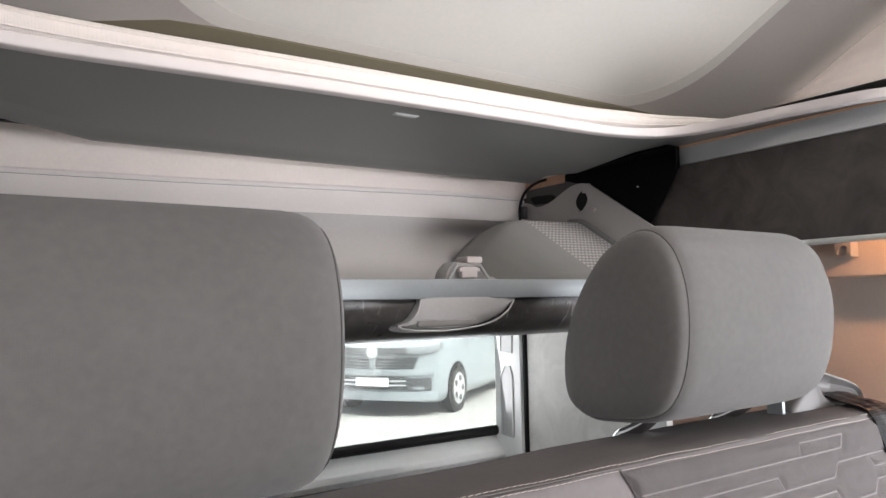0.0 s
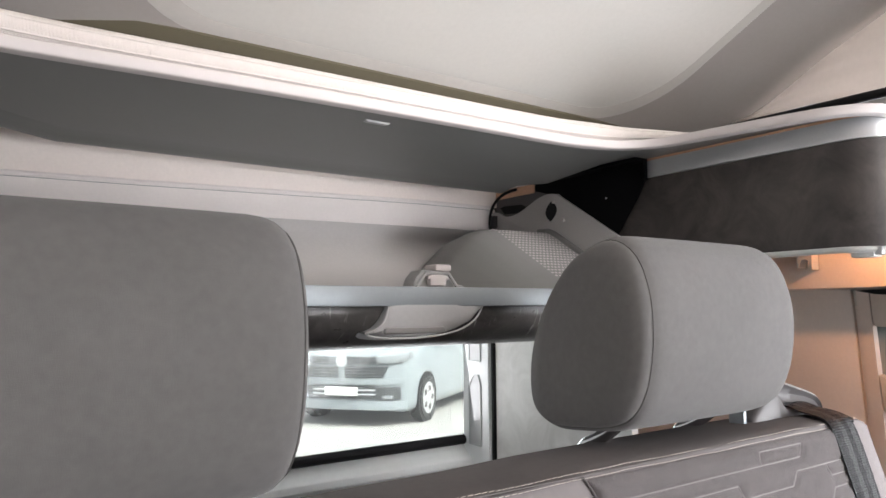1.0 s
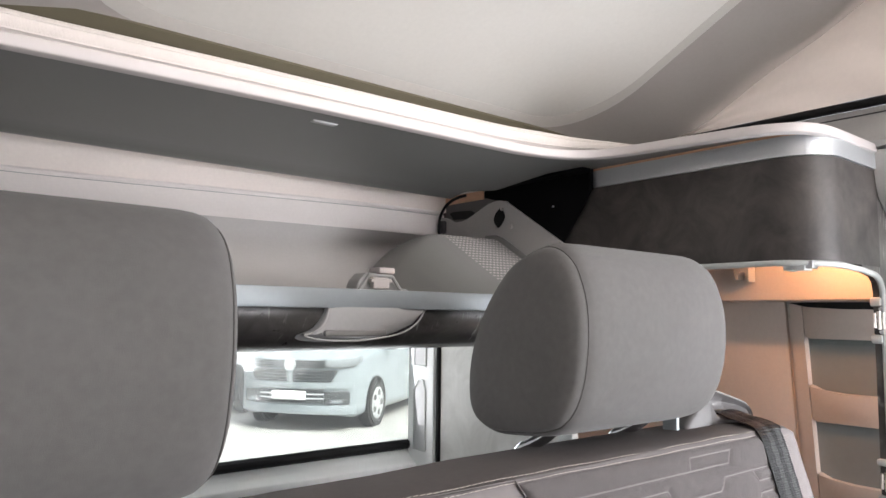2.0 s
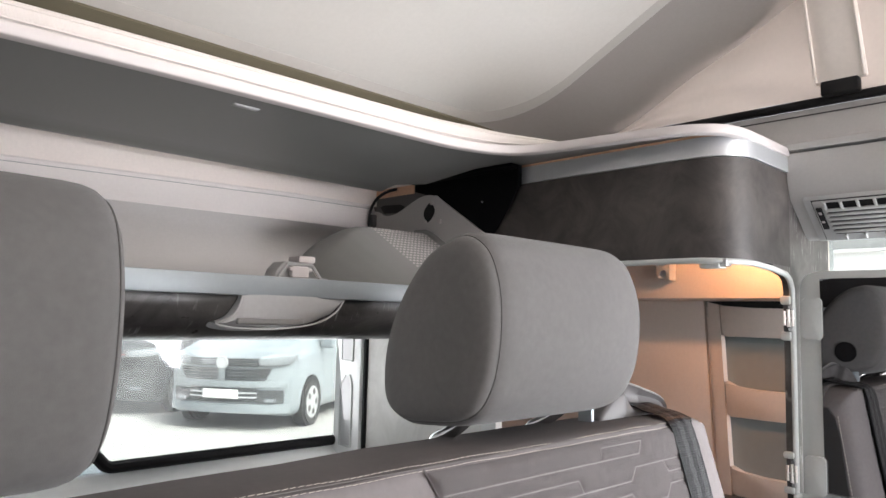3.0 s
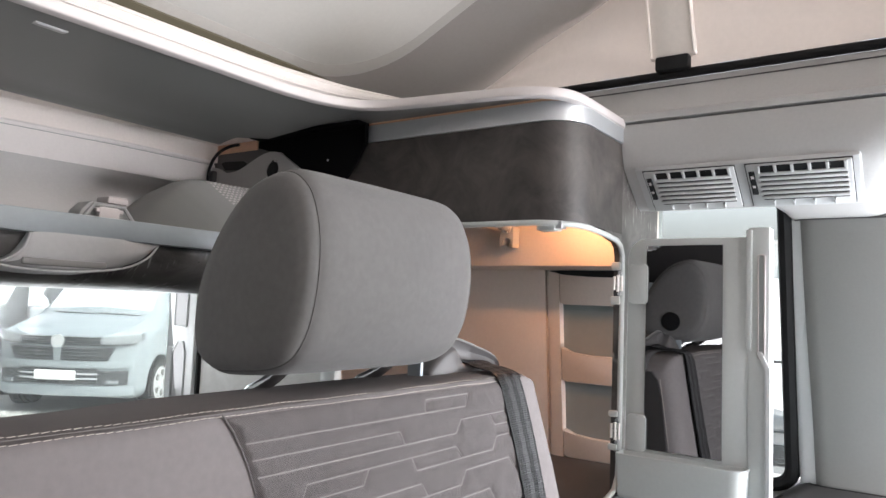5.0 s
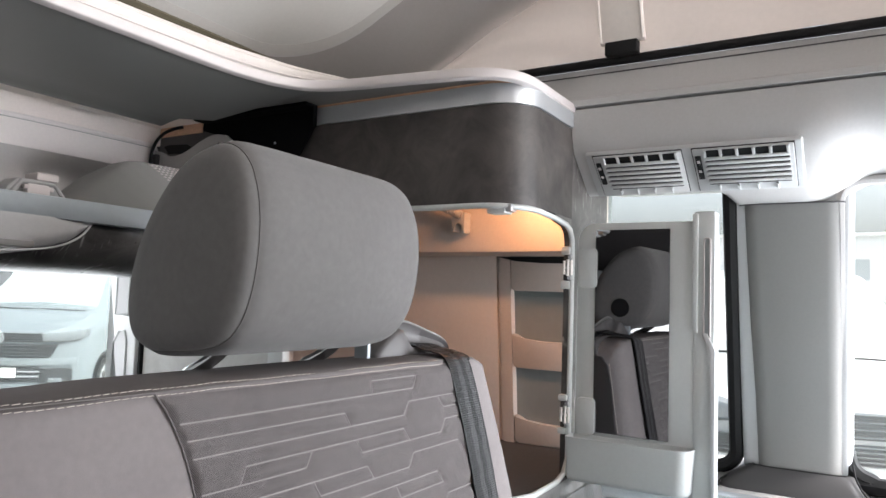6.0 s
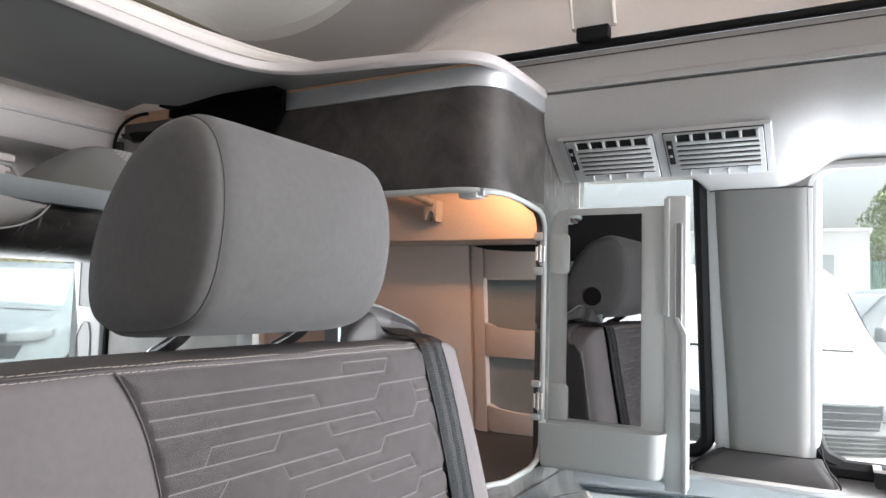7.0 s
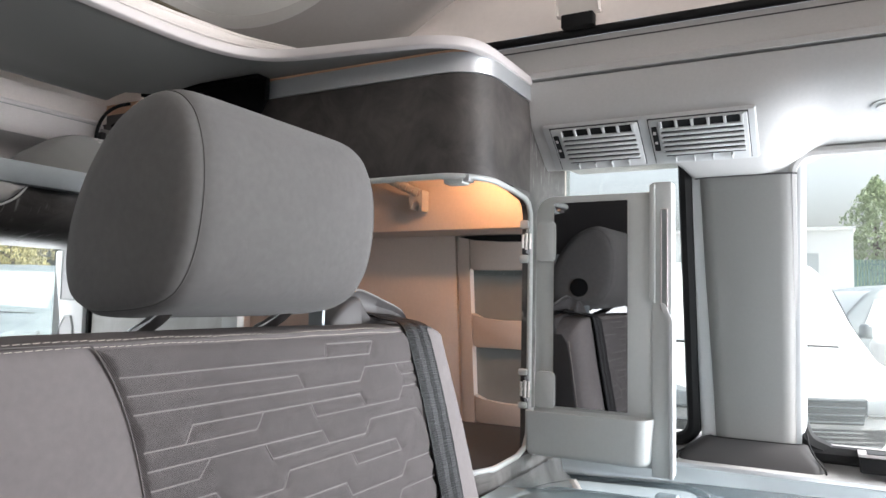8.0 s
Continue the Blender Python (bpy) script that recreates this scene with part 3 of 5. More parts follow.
tagged(part("wall_rear_tray", along(lower, -0.1, 1.158, lambda z: 0.5 if z > 1.83 else 0.3), M_TRAYGREY, smooth=60), "moulding curving down to the shelf, its shade in the grey", "panel", kind="structure")

SHX0, SHX1 = -0.10, 1.158
shelf = thing("rear_overhead_shelf", "rear overhead locker with an aluminium front edge and dark slate underside", "shelf", (0.5, 0.9, 1.68))
part("front_edge", PR([(0.772, 1.664), (0.786, 1.664), (0.786, 1.6865), (0.772, 1.6865)], "x", SHX0, SHX1, bevel=0.0015), M_SHELFALU, shelf, "satin aluminium edge strip")
part("shelf_board", B(SHX0, SHX1, 0.786, 1.25, 1.676, 1.684), M_WHITEPL, shelf, "pale shelf top")
under = [(0.790, 1.675), (0.784, 1.660), (0.792, 1.640), (0.815, 1.622), (0.86, 1.613), (0.93, 1.612), (1.00, 1.62), (1.06, 1.64), (1.08, 1.675)]
part("underside", PR(under, "x", SHX0, SHX1), M_UNDER, shelf, "dark slate-look curved underside", 50)

housing = thing("shelf_light_housing", "grey plastic light housing under the locker edge", "lamp housing", (0.61, 0.79, 1.65))
rings = []
for x, z1, d in ((0.531, 1.634, 0.0), (0.536, 1.632, 0.003), (0.542, 1.631, 0.005), (0.547, 1.6305, 0.007), (0.551, 1.630, 0.008), (0.5545, 1.630, 0.009), (0.558, 1.6295, 0.010), (0.58, 1.629, 0.013), (0.616, 1.630, 0.013), (0.650, 1.636, 0.011), (0.676, 1.645, 0.007), (0.690, 1.655, 0.003), (0.696, 1.662, 0.0)):
    zt = float(np.interp(x, (0.531, 0.540, 0.547, 0.553, 0.5565, 0.56), (1.6345, 1.6375, 1.643, 1.652, 1.664, 1.6655)))
    rings.append([(x, 0.800 - d, zt), (x, 0.783 - d, zt), (x, 0.781 - d, (zt + z1) / 2), (x, 0.786 - d, z1 + 0.002), (x, 0.800 - d * 0.5, z1 - 0.003), (x, 0.84, z1 - 0.006)])
body = part("housing_body", loft(bmesh.new(), rings), M_HOUSING, housing, smooth=50)
part("housing_rim", T(smooth_line([(0.5565, 0.7745, 1.664), (0.553, 0.774, 1.652), (0.547, 0.7745, 1.643), (0.538, 0.777, 1.6365), (0.531, 0.781, 1.6335), (0.540, 0.776, 1.6305), (0.56, 0.771, 1.6285), (0.60, 0.769, 1.6285), (0.650, 0.771, 1.635), (0.680, 0.775, 1.648), (0.696, 0.780, 1.664)], 4), 0.0012, 8), M_HOUSING, housing, "raised pale rim")
part("lens", B(0.550, 0.632, 0.7695, 0.776, 1.633, 1.640, bevel=0.002), M_COVER, housing, "grey lens strip")

tail = thing("tailgate", "white tailgate with a black-sealed rear window", "tailgate", (0.9, 1.45, 1.3))
part("lower_panel", PR([(1.40, 0.6), (1.40, 1.300), (1.385, 1.312), (1.385, 1.326), (1.405, 1.338), (1.42, 1.352), (1.52, 1.352), (1.52, 0.6)], "x", -0.15, 1.66, bevel=0.002), M_TAILWHITE, tail, "white inner panel with a ledge")
part("ledge_trim", PR([(1.33, 1.262), (1.395, 1.300), (1.395, 1.285), (1.33, 1.247)], "x", -0.15, 1.66), M_DARKTRIM, tail, "dark ledge moulding")
part("side_panel", B(-0.15, 0.56, 1.42, 1.50, 1.352, 1.95), M_TAILWHITE, tail, "white panel beside the window")
part("side_panel", B(1.30, 1.66, 1.42, 1.50, 1.352, 1.95), M_TAILWHITE, tail)
seal = [(0.575, 1.9), (0.590, 1.46), (0.606, 1.425), (0.640, 1.388)] + arc(0.672, 1.388, 0.024, 215, 270, 5) + [(1.20, 1.364), (1.29, 1.364)]
part("window_seal", T([(x, 1.418, z) for x, z in seal], 0.011, 10), M_BLACK, tail, "black rubber window seal")
pane = part("rear_pane", B(0.56, 1.30, 1.438, 1.443, 1.352, 1.95), M_HAZY, tail, "rear window glass with an added haze film")
pane.visible_shadow = False

# ---- wardrobe ----
WX, WF = 1.165, 0.497


def wrap(r_in, y_back, x_end):
    """Plan of the inboard face, the rounded corner and the front face; r_in sets it back from the outer skin."""
    r = 0.062 - r_in
    return [(WX + r_in, y_back)] + [(WX + r_in, y_back + (WF + 0.062 - y_back) * k / 3) for k in (1, 2)] + arc(WX + 0.062, WF + 0.062, r, 180, 270, 10) + [(1.30, WF + r_in), (x_end, WF + r_in)]


def band(z0, z1, t0, t1, y_back, x_end):
    return PR(wrap(t0, y_back, x_end) + wrap(t1, y_back, x_end)[::-1], "z", z0, z1)


ward = thing("wardrobe", "tall dark slate laminate wardrobe, open and warmly lit inside", "wardrobe", (1.35, 0.9, 0.6))
part("upper_panel", band(1.739, 1.8895, 0.0, 0.014, 1.315, 1.362), M_SLATE, ward, "dark slate-look laminate band", 40)
# line of leaked LED light, drawn as an orange edge
part("board_edge", band(1.9198, 1.9236, -0.0022, 0.012, 0.92, 1.362), M_LEDGLOW, ward, "orange edge painting LED light that leaks through the gap", 40)
part("top_strip", band(1.8905, 1.9195, -0.003, 0.012, 0.92, 1.362), M_ALU, ward, "brushed aluminium strip", 40)
front = [(1.362, 1.8895), (1.366, 1.866), (1.374, 1.850), (1.392, 1.834), (1.418, 1.814), (1.440, 1.797), (1.455, 1.794), (1.49, 1.804), (1.547, 1.811), (1.547, 1.315), (1.368, 1.315), (1.368, 1.700), (1.3625, 1.716), (1.350, 1.7245), (1.300, 1.7325), (1.290, 1.739), (1.362, 1.739)]
part("front_panel", PR(front, "y", WF + 0.0005, WF + 0.014), M_FRONT, ward, "scuffed slate front beside the opening", 40)
lip = [(WX - 0.0, 0.93, 1.7375), (WX - 0.0, 0.75, 1.7375), (WX, 0.565, 1.7375)] + [(x, y, 1.7375 - 0.003 * i / 10) for i, (x, y) in enumerate(arc(WX + 0.062, WF + 0.062, 0.062, 180, 270, 10))][1:] + \
      [(1.29, WF, 1.7315), (1.340, WF, 1.7265), (1.357, WF, 1.719), (1.3665, WF, 1.704), (1.3685, WF, 1.66), (1.3685, WF, 1.40), (1.366, WF, 1.345), (1.350, WF, 1.325), (1.32, WF, 1.317), (1.23, WF, 1.315), (1.19, 0.512, 1.315), (WX + 0.003, 0.545, 1.315), (WX, 0.60, 1.315), (WX, 0.90, 1.315)]
part("opening_edge", T(lip, 0.0045, 10), M_DOORPL, ward, "pale rounded edge round the opening", 60)
part("lower_panel", band(0.6, 1.313, 0.0, 0.014, 1.315, 1.547), M_SLATELIGHT, ward, "slate laminate below the opening", 40)
part("rear_panel", B(WX, WX + 0.014, 0.977, 1.315, 1.3135, 1.739), M_PALEMOTTLE, ward, "pale slate-look side towards the boot")
part("frame_upright", B(WX - 0.002, WX + 0.016, 0.940, 0.976, 1.3135, 1.7385, bevel=0.002), M_DOORPL, ward, "pale upright at the opening")
part("floor_board", PR(wrap(0.0145, 1.31, 1.60) + [(1.60, 1.31)], "z", 1.300, 1.314), M_FLOORBOARD, ward, "dark floor board")
part("top_board", PR(wrap(0.0145, 1.31, 1.62) + [(1.62, 1.31)], "z", 1.845, 1.858), M_BEIGE, ward, "beige inner top")
part("back_board", B(WX + 0.014, 1.60, 1.30, 1.312, 1.314, 1.845), M_BEIGE, ward, "beige inner end wall")
# body side inside the wardrobe, with two moulded pockets
lining = part("side_lining", B(1.598, 1.62, WF + 0.014, 1.30, 1.314, 1.845), M_POCKET, ward, "grey lining behind the pockets")
pieces = [(0.713, 1.30, 1.314, 1.700), (0.5, 0.713, 1.621, 1.700), (0.5, 0.713, 1.464, 1.534), (0.5, 0.713, 1.314, 1.370)]
for i, (y0, y1, z0, z1) in enumerate(pieces):
    if i == 0:
        bm = PR([(0.745, z0), (1.30, z0), (1.30, z1), (0.745, z1)], "x", 1.580, 1.599, bevel=0.004)
        prism(bm, [(0.714, z0), (0.737, z0), (0.737, z1), (0.714, z1)], "x", 1.580, 1.599)
        prism(bm, [(0.737, z0), (0.745, z0), (0.745, z1), (0.737, z1)], "x", 1.588, 1.599)
    else:
        dip = 0.014 if i in (2, 3) else 0.0
        bm = PR([(y0, z0), (y1 - 0.008, z0), (y1, z0 + 0.004), (y1, z1), (y1 - 0.02, z1 - dip * 0.8), (y1 - 0.06, z1 - dip), (y0, z1 - dip)], "x", 1.580, 1.599, bevel=0.003)
    for v in bm.verts:
        if 0.6 < v.co.y < 0.8:
            v.co.y -= 0.057 * (1.70 - v.co.z)
    part("pocket_wall" if i else "wall_moulding", bm, M_BEIGE, ward, "beige moulded wall" if i == 0 else "beige pocket edge")
part("slot", PR([(0.54, 1.691), (0.70, 1.691), (0.735, 1.690), (0.70, 1.682), (0.64, 1.678), (0.54, 1.677)], "x", 1.574, 1.582), M_BLACK, ward, "dark recess under the duct")
part("duct", PR([(1.470, 1.6925), (1.60, 1.6925), (1.60, 1.845), (1.455, 1.845)], "y", WF + 0.014, 1.30, bevel=0.003), M_BEIGE, ward, "beige duct lit orange")

holder = thing("hose_clip", "white plastic clip on the wardrobe duct holding a ribbed cord", "clip", (1.44, 0.75, 1.73))
bm = PR([(0.744, 1.727), (0.748, 1.727), (0.7485, 1.740), (0.752, 1.7465), (0.758, 1.748), (0.764, 1.7455), (0.767, 1.739), (0.767, 1.731), (0.772, 1.731), (0.773, 1.752), (0.768, 1.768), (0.744, 1.768)], "x", 1.436, 1.462, bevel=0.0012)
part("clip_body", bm, M_WHITEPL, holder)
bm = bmesh.new()
for k in range(9):
    a = Vector((1.412, 0.845, 1.806)).lerp(Vector((1.436, 0.757, 1.764)), k / 8)
    d = Vector((0.024, -0.088, -0.042)).normalized()
    disc(bm, a, d, 0.0088, 0.009, 14)
part("ribbed_cord", bm, M_WHITEPL, holder, "ribbed white cord")
part("cord_core", T([(1.408, 0.86, 1.813), (1.438, 0.75, 1.761)], 0.0070, 10), M_LIP, holder)

for y, w in ((0.536, 0.018),):
    latch = thing("door_catch", "small grey catch under the wardrobe edge", "catch", (1.18, y, 1.73), group="wardrobe catches")
    part("catch_body", B(1.170, 1.196, y - w / 2, y + w / 2 + 0.012, 1.7265, 1.740, bevel=0.0015), M_DOORPL, latch)
    part("catch_pin", B(1.172, 1.190, y - w / 2 - 0.010, y - w / 2, 1.7285, 1.740, bevel=0.001), M_SINK, latch, "steel pin")

# ---- mirror door ----
DX, HY = 1.378, 0.490
door = thing("mirror_door", "open grey wardrobe door with an inner mirror and a storage tray", "door", (DX, HY, 1.32))


def rrect(y0, y1, z0, z1, r, n=5):
    return arc(y1 - r, z1 - r, r, 0, 90, n) + arc(y0 + r, z1 - r, r, 90, 180, n) + arc(y0 + r, z0 + r, r, 180, 270, n) + arc(y1 - r, z0 + r, r, 270, 360, n)


part("leaf", PR(arc(HY - 0.028, 1.704, 0.028, 0, 90, 6) + [(0.285, 1.732), (0.285, 1.311)] + arc(HY - 0.02, 1.331, 0.02, 270, 360, 5), "x", DX, DX + 0.016, bevel=0.002), M_DOORPL, door, "grey moulded door leaf")
part("hinge_pad", PR(rrect(0.455, 0.485, 1.625, 1.690, 0.006), "x", DX - 0.008, DX + 0.001, bevel=0.002), M_DOORPL, door)
part("hinge_pad", PR(rrect(0.455, 0.485, 1.388, 1.446, 0.006), "x", DX - 0.008, DX + 0.001, bevel=0.002), M_DOORPL, door)
bm = B(DX - 0.0035, DX - 0.0005, 0.338, 0.458, 1.392, 1.720)
for v in bm.verts:
    v.co.x -= 0.024 * (0.458 - v.co.y) + 0.006 * (v.co.z - 1.392)
part("mirror", bm, M_MIRROR, door, "tall narrow mirror glass", 0)
for z0, z1 in ((1.625, 1.690), (1.388, 1.446)):
    zc = (z0 + z1) / 2
    h = part("hinge", B(DX - 0.016, DX + 0.004, 0.4985, 0.5095, zc - 0.021, zc + 0.021, bevel=0.001), M_DARKTRIM, door, "dark hinge recess")
    part("hinge_plate", B(DX - 0.018, DX - 0.006, 0.498, 0.514, zc + 0.0215, z1 + 0.003, bevel=0.003), M_DOORPL, h, "grey hinge plate")
    part("hinge_plate", B(DX - 0.018, DX - 0.006, 0.498, 0.514, z0 - 0.003, zc - 0.0215, bevel=0.003), M_DOORPL, h, "grey hinge plate")
    for y, half, r in ((0.4945, 0.0125, 0.0024), (0.5005, 0.0140, 0.0029), (0.5068, 0.0115, 0.0024)):
        part("knuckle", T([(DX - 0.0185, y, zc - half), (DX - 0.0185, y, zc + half)], r, 10), M_NICKEL, h, "bright nickel knuckle")
    part("hinge_leaf", B(DX - 0.0175, DX - 0.0155, 0.4925, 0.5085, zc - 0.0015, zc + 0.0015), M_NICKEL, h, "bright hinge leaf")
    for z in (zc - 0.0175, zc + 0.0175):
        bm = bmesh.new()
        disc(bm, (DX - 0.0172, 0.4985, z), (-1, 0, 0), 0.0030, 0.003, 12)
        part("screw", bm, M_SINK, h)


def tray_ring(z, g, draw):
    """The tray's outline at z, drawn in by g: a box with a wide rounded corner towards the lock edge."""
    x0, x1, y0, y1 = DX - 0.038 + draw + g, DX - 0.001 - g, 0.298 + draw + g, 0.494 - draw * 0.5 - g
    pts = arc(x0 + 0.022 - g, y0 + 0.022 - g, 0.022 - g, 180, 270, 8) + [(x1, y0), (x1, y1)] + arc(x0 + 0.006 - g, y1 - 0.006 + g, 0.006 - g, 90, 180, 3)
    return [(x, y, z) for x, y in pts]


tray = part("tray", loft(bmesh.new(), [tray_ring(1.3165, 0.004, 0.006), tray_ring(1.3195, 0.001, 0.005), tray_ring(1.324, 0.0, 0.0045), tray_ring(1.3855, 0.0, 0.0), tray_ring(1.3865, 0.0008, 0.0), tray_ring(1.3865, 0.0024, 0.0), tray_ring(1.3855, 0.0032, 0.0), tray_ring(1.326, 0.0032, 0.004)]), M_DOORPL, door, "open storage tray with a rounded end", 40)
# darker grey floor paints the shadow inside the tray
part("tray_floor", PR([(x, y) for x, y, z in tray_ring(0, 0.0036, 0.003)], "z", 1.326, 1.329), M_POCKET, tray, "tray floor with its shadow in the darker grey")
edge = part("lock_profile", PR([(0.272, 1.300), (0.302, 1.300), (0.302, 1.746), (0.272, 1.746)], "x", DX - 0.004, DX + 0.030, bevel=0.002), M_DOORPL, door, "grey lock-edge profile")
part("lock_rib", PR([(0.296, 1.560), (0.304, 1.565), (0.304, 1.742), (0.296, 1.742)], "x", DX - 0.010, DX - 0.003, bevel=0.001), M_DOORPL, edge)
part("lock_rib", PR([(0.270, 1.300), (0.276, 1.300), (0.276, 1.530), (0.290, 1.560), (0.282, 1.560), (0.270, 1.535)], "x", DX - 0.009, DX - 0.003, bevel=0.001), M_WHITEPL, edge)
loop = rrect(0.2785, 0.2875, 1.550, 1.704, 0.0035)
part("grip_slot", PR(loop, "x", DX - 0.0062, DX - 0.0035), M_POCKET, edge, "long grip slot")
part("grip_rim", T([(DX - 0.006, y, z) for y, z in loop + loop[:1]], 0.0014, 6), M_LIP, edge, "pale rim of the grip slot")

# ---- kitchen side wall: windows, post, worktop ----
post = thing("window_post_trim", "warm grey window post cover above a dark foot", "post", (1.58, 0.18, 1.3))


def ring_at(z, x, y0, y1, r, deep=0.09, n=4):
    pts = [(x + deep, y0), (x + deep, y1)] + arc(x + r, y1 - r, r, 90, 180, n) + arc(x + r, y0 + r, r, 180, 270, n)
    return [(a, b, z) for a, b in pts]


part("post_cover", loft(bmesh.new(), [ring_at(1.327, 1.6245, 0.110, 0.246, 0.026), ring_at(1.45, 1.604, 0.108, 0.250, 0.026), ring_at(1.60, 1.577, 0.107, 0.256, 0.026), ring_at(1.7785, 1.545, 0.106, 0.262, 0.026)]), M_POST, post, "soft-touch post cover", 50)
part("post_flank", loft(bmesh.new(), [ring_at(1.318, 1.640, 0.098, 0.2685, 0.012, 0.06), ring_at(1.60, 1.590, 0.095, 0.2765, 0.012, 0.06), ring_at(1.80, 1.552, 0.092, 0.2845, 0.012, 0.06)]), M_WHITEPL, post, "pale flank strips", 50)
part("post_foot", loft(bmesh.new(), [ring_at(1.2836, 1.6045, 0.069, 0.306, 0.02, 0.09), ring_at(1.296, 1.606, 0.073, 0.303, 0.02, 0.09), ring_at(1.309, 1.612, 0.085, 0.284, 0.02, 0.09), ring_at(1.3265, 1.620, 0.096, 0.260, 0.024, 0.09)]), M_DARKTRIM, post, "dark grey flared foot", 60)
part("post_seam", T([(1.552, 0.2635, 1.7775), (1.5445, 0.254, 1.7775), (1.5425, 0.235, 1.7775), (1.5425, 0.135, 1.7775), (1.5445, 0.114, 1.7775), (1.552, 0.105, 1.7775)], 0.0016, 6), M_DARKTRIM, post, "thin dark joint at the top")
part("post_seam", T([(1.640, 0.2535, 1.3268), (1.627, 0.247, 1.3268), (1.6225, 0.225, 1.3268), (1.6225, 0.130, 1.3268), (1.627, 0.109, 1.3268), (1.640, 0.102, 1.3268)], 0.0016, 6), M_BLACK, post, "thin dark joint above the foot")
for seam in ([(1.630, 0.098, 1.347), (1.625, 0.094, 1.327), (1.617, 0.084, 1.308), (1.611, 0.073, 1.295), (1.609, 0.070, 1.290), (1.609, 0.070, 1.283)],
             [(1.630, 0.274, 1.309), (1.625, 0.286, 1.303), (1.615, 0.303, 1.297), (1.609, 0.305, 1.283)]):
    part("foot_seam", T(smooth_line(seam, 4), 0.0016, 6), M_BLACK, post, "dark joint beside the foot")
sill = shell("window_sill", [(1.5565, 1.262), (1.5570, 1.2840), (1.600, 1.2845), (1.640, 1.288), (1.649, 1.294), (1.668, 1.312), (1.70, 1.318), (1.72, 1.318), (1.72, 1.262)], -2.4, 0.497, M_TRAYGREY, "pale moulded sill under the side windows", "sill")

def side_window(name, y0, y1, low, top, label, thick, frame_mat, frame_label):
    w = thing(name, label, "window", (1.65, (y0 + y1) / 2, 1.3), kind="structure")
    r = 0.035
    loop = rrect(y0, y1, low, top, r, 6)
    lean = lambda z: 1.652 - (z - 1.32) * 0.2
    part("window_frame", T([(lean(z), y, z) for y, z in loop + loop[:1]], thick, 8), frame_mat, w, frame_label)
    bm = bmesh.new()
    vs = [[bm.verts.new((lean(z) + dx, y, z)) for y, z in loop] for dx in (0.004, 0.008)]
    bm.faces.new(vs[0]), bm.faces.new(vs[1][::-1])
    for i in range(len(loop)):
        bm.faces.new((vs[0][i], vs[0][i - 1], vs[1][i - 1], vs[1][i]))
    g = part("pane", bm, M_SIDEGLASS, w, "clear side glass", 0)
    g.visible_shadow = False
    return w


side_window("window_1", 0.2805, 1.29, 1.3115, 1.86, "rear side window with a black rubber frame", 0.0128, M_BLACK, "black rubber frame")
side_window("window_2", -1.1, 0.112, 1.322, 1.812, "front side window with a rounded frame", 0.008, M_TRIM, "grey moulded frame")
catch = thing("window_catch", "black window catch with a white top on the sill", "catch", (1.62, 0.0, 1.3))
part("catch_base", B(1.600, 1.640, -0.09, 0.022, 1.296, 1.322, bevel=0.003), M_BLACK, catch)
part("catch_top", B(1.598, 1.640, -0.09, 0.024, 1.322, 1.327, bevel=0.001), M_LIP, catch, "white cap")
part("catch_slot", B(1.600, 1.632, -0.086, 0.012, 1.3268, 1.3285), M_BLACK, catch, "dark slot")
tagged(part("sill_seal", T(smooth_line([(1.655, 0.112, 1.37), (1.652, 0.10, 1.335), (1.650, 0.07, 1.318), (1.648, 0.0, 1.313), (1.648, -1.1, 1.313)], 5), 0.016, 8), M_BLACK), "black seal along the sill", "seal", kind="structure")

kitchen = thing("kitchen_unit", "kitchen unit with a glossy grey-blue glass worktop along the window", "kitchen", (1.4, -0.3, 0.6))
part("worktop", B(1.13, 1.5245, -1.1, 0.494, 1.254, 1.2885, bevel=0.003), M_WORKTOP, kitchen, "glossy grey-blue glass top")
part("rear_strip", B(1.525, 1.5560, -1.1, 0.494, 1.246, 1.2900, bevel=0.0012), M_ALU, kitchen, "aluminium strip along the wall")
part("carcass", B(1.15, 1.64, -1.1, 0.494, 0.6, 1.245), M_SLATELIGHT, kitchen, "slate laminate carcass")

# ---- air outlets in the side headliner ----
vent = thing("air_outlet_panel", "pale grey twin air outlet panel set in the side headliner", "air vent", (1.40, 0.32, 1.82))
VO, VU, VV = Vector((1.3635, 0.478, 1.8505)), Vector((0, -1, 0)), Vector((0.068, 0, -0.051)).normalized()
VN = VV.cross(VU).normalized()
if VN.z > 0:
    VN = -VN


def slab(bm, u0, u1, v0, v1, h0, h1, bevel=0.0, skew=0.0):
    """A block on the outlet's face: u along it, v down it, h out of it."""
    b2 = bmesh.new()
    box(b2, u0, u1, v0, v1, h0, h1, bevel)
    for v in b2.verts:
        v.co = VO + VU * (v.co.x + skew * v.co.y) + VV * v.co.y + VN * v.co.z
    me = bpy.data.meshes.new("tmp")
    b2.to_mesh(me)
    b2.free()
    bm.from_mesh(me)
    bpy.data.meshes.remove(me)
    return bm


def SL(*a, **k):
    return slab(bmesh.new(), *a, **k)


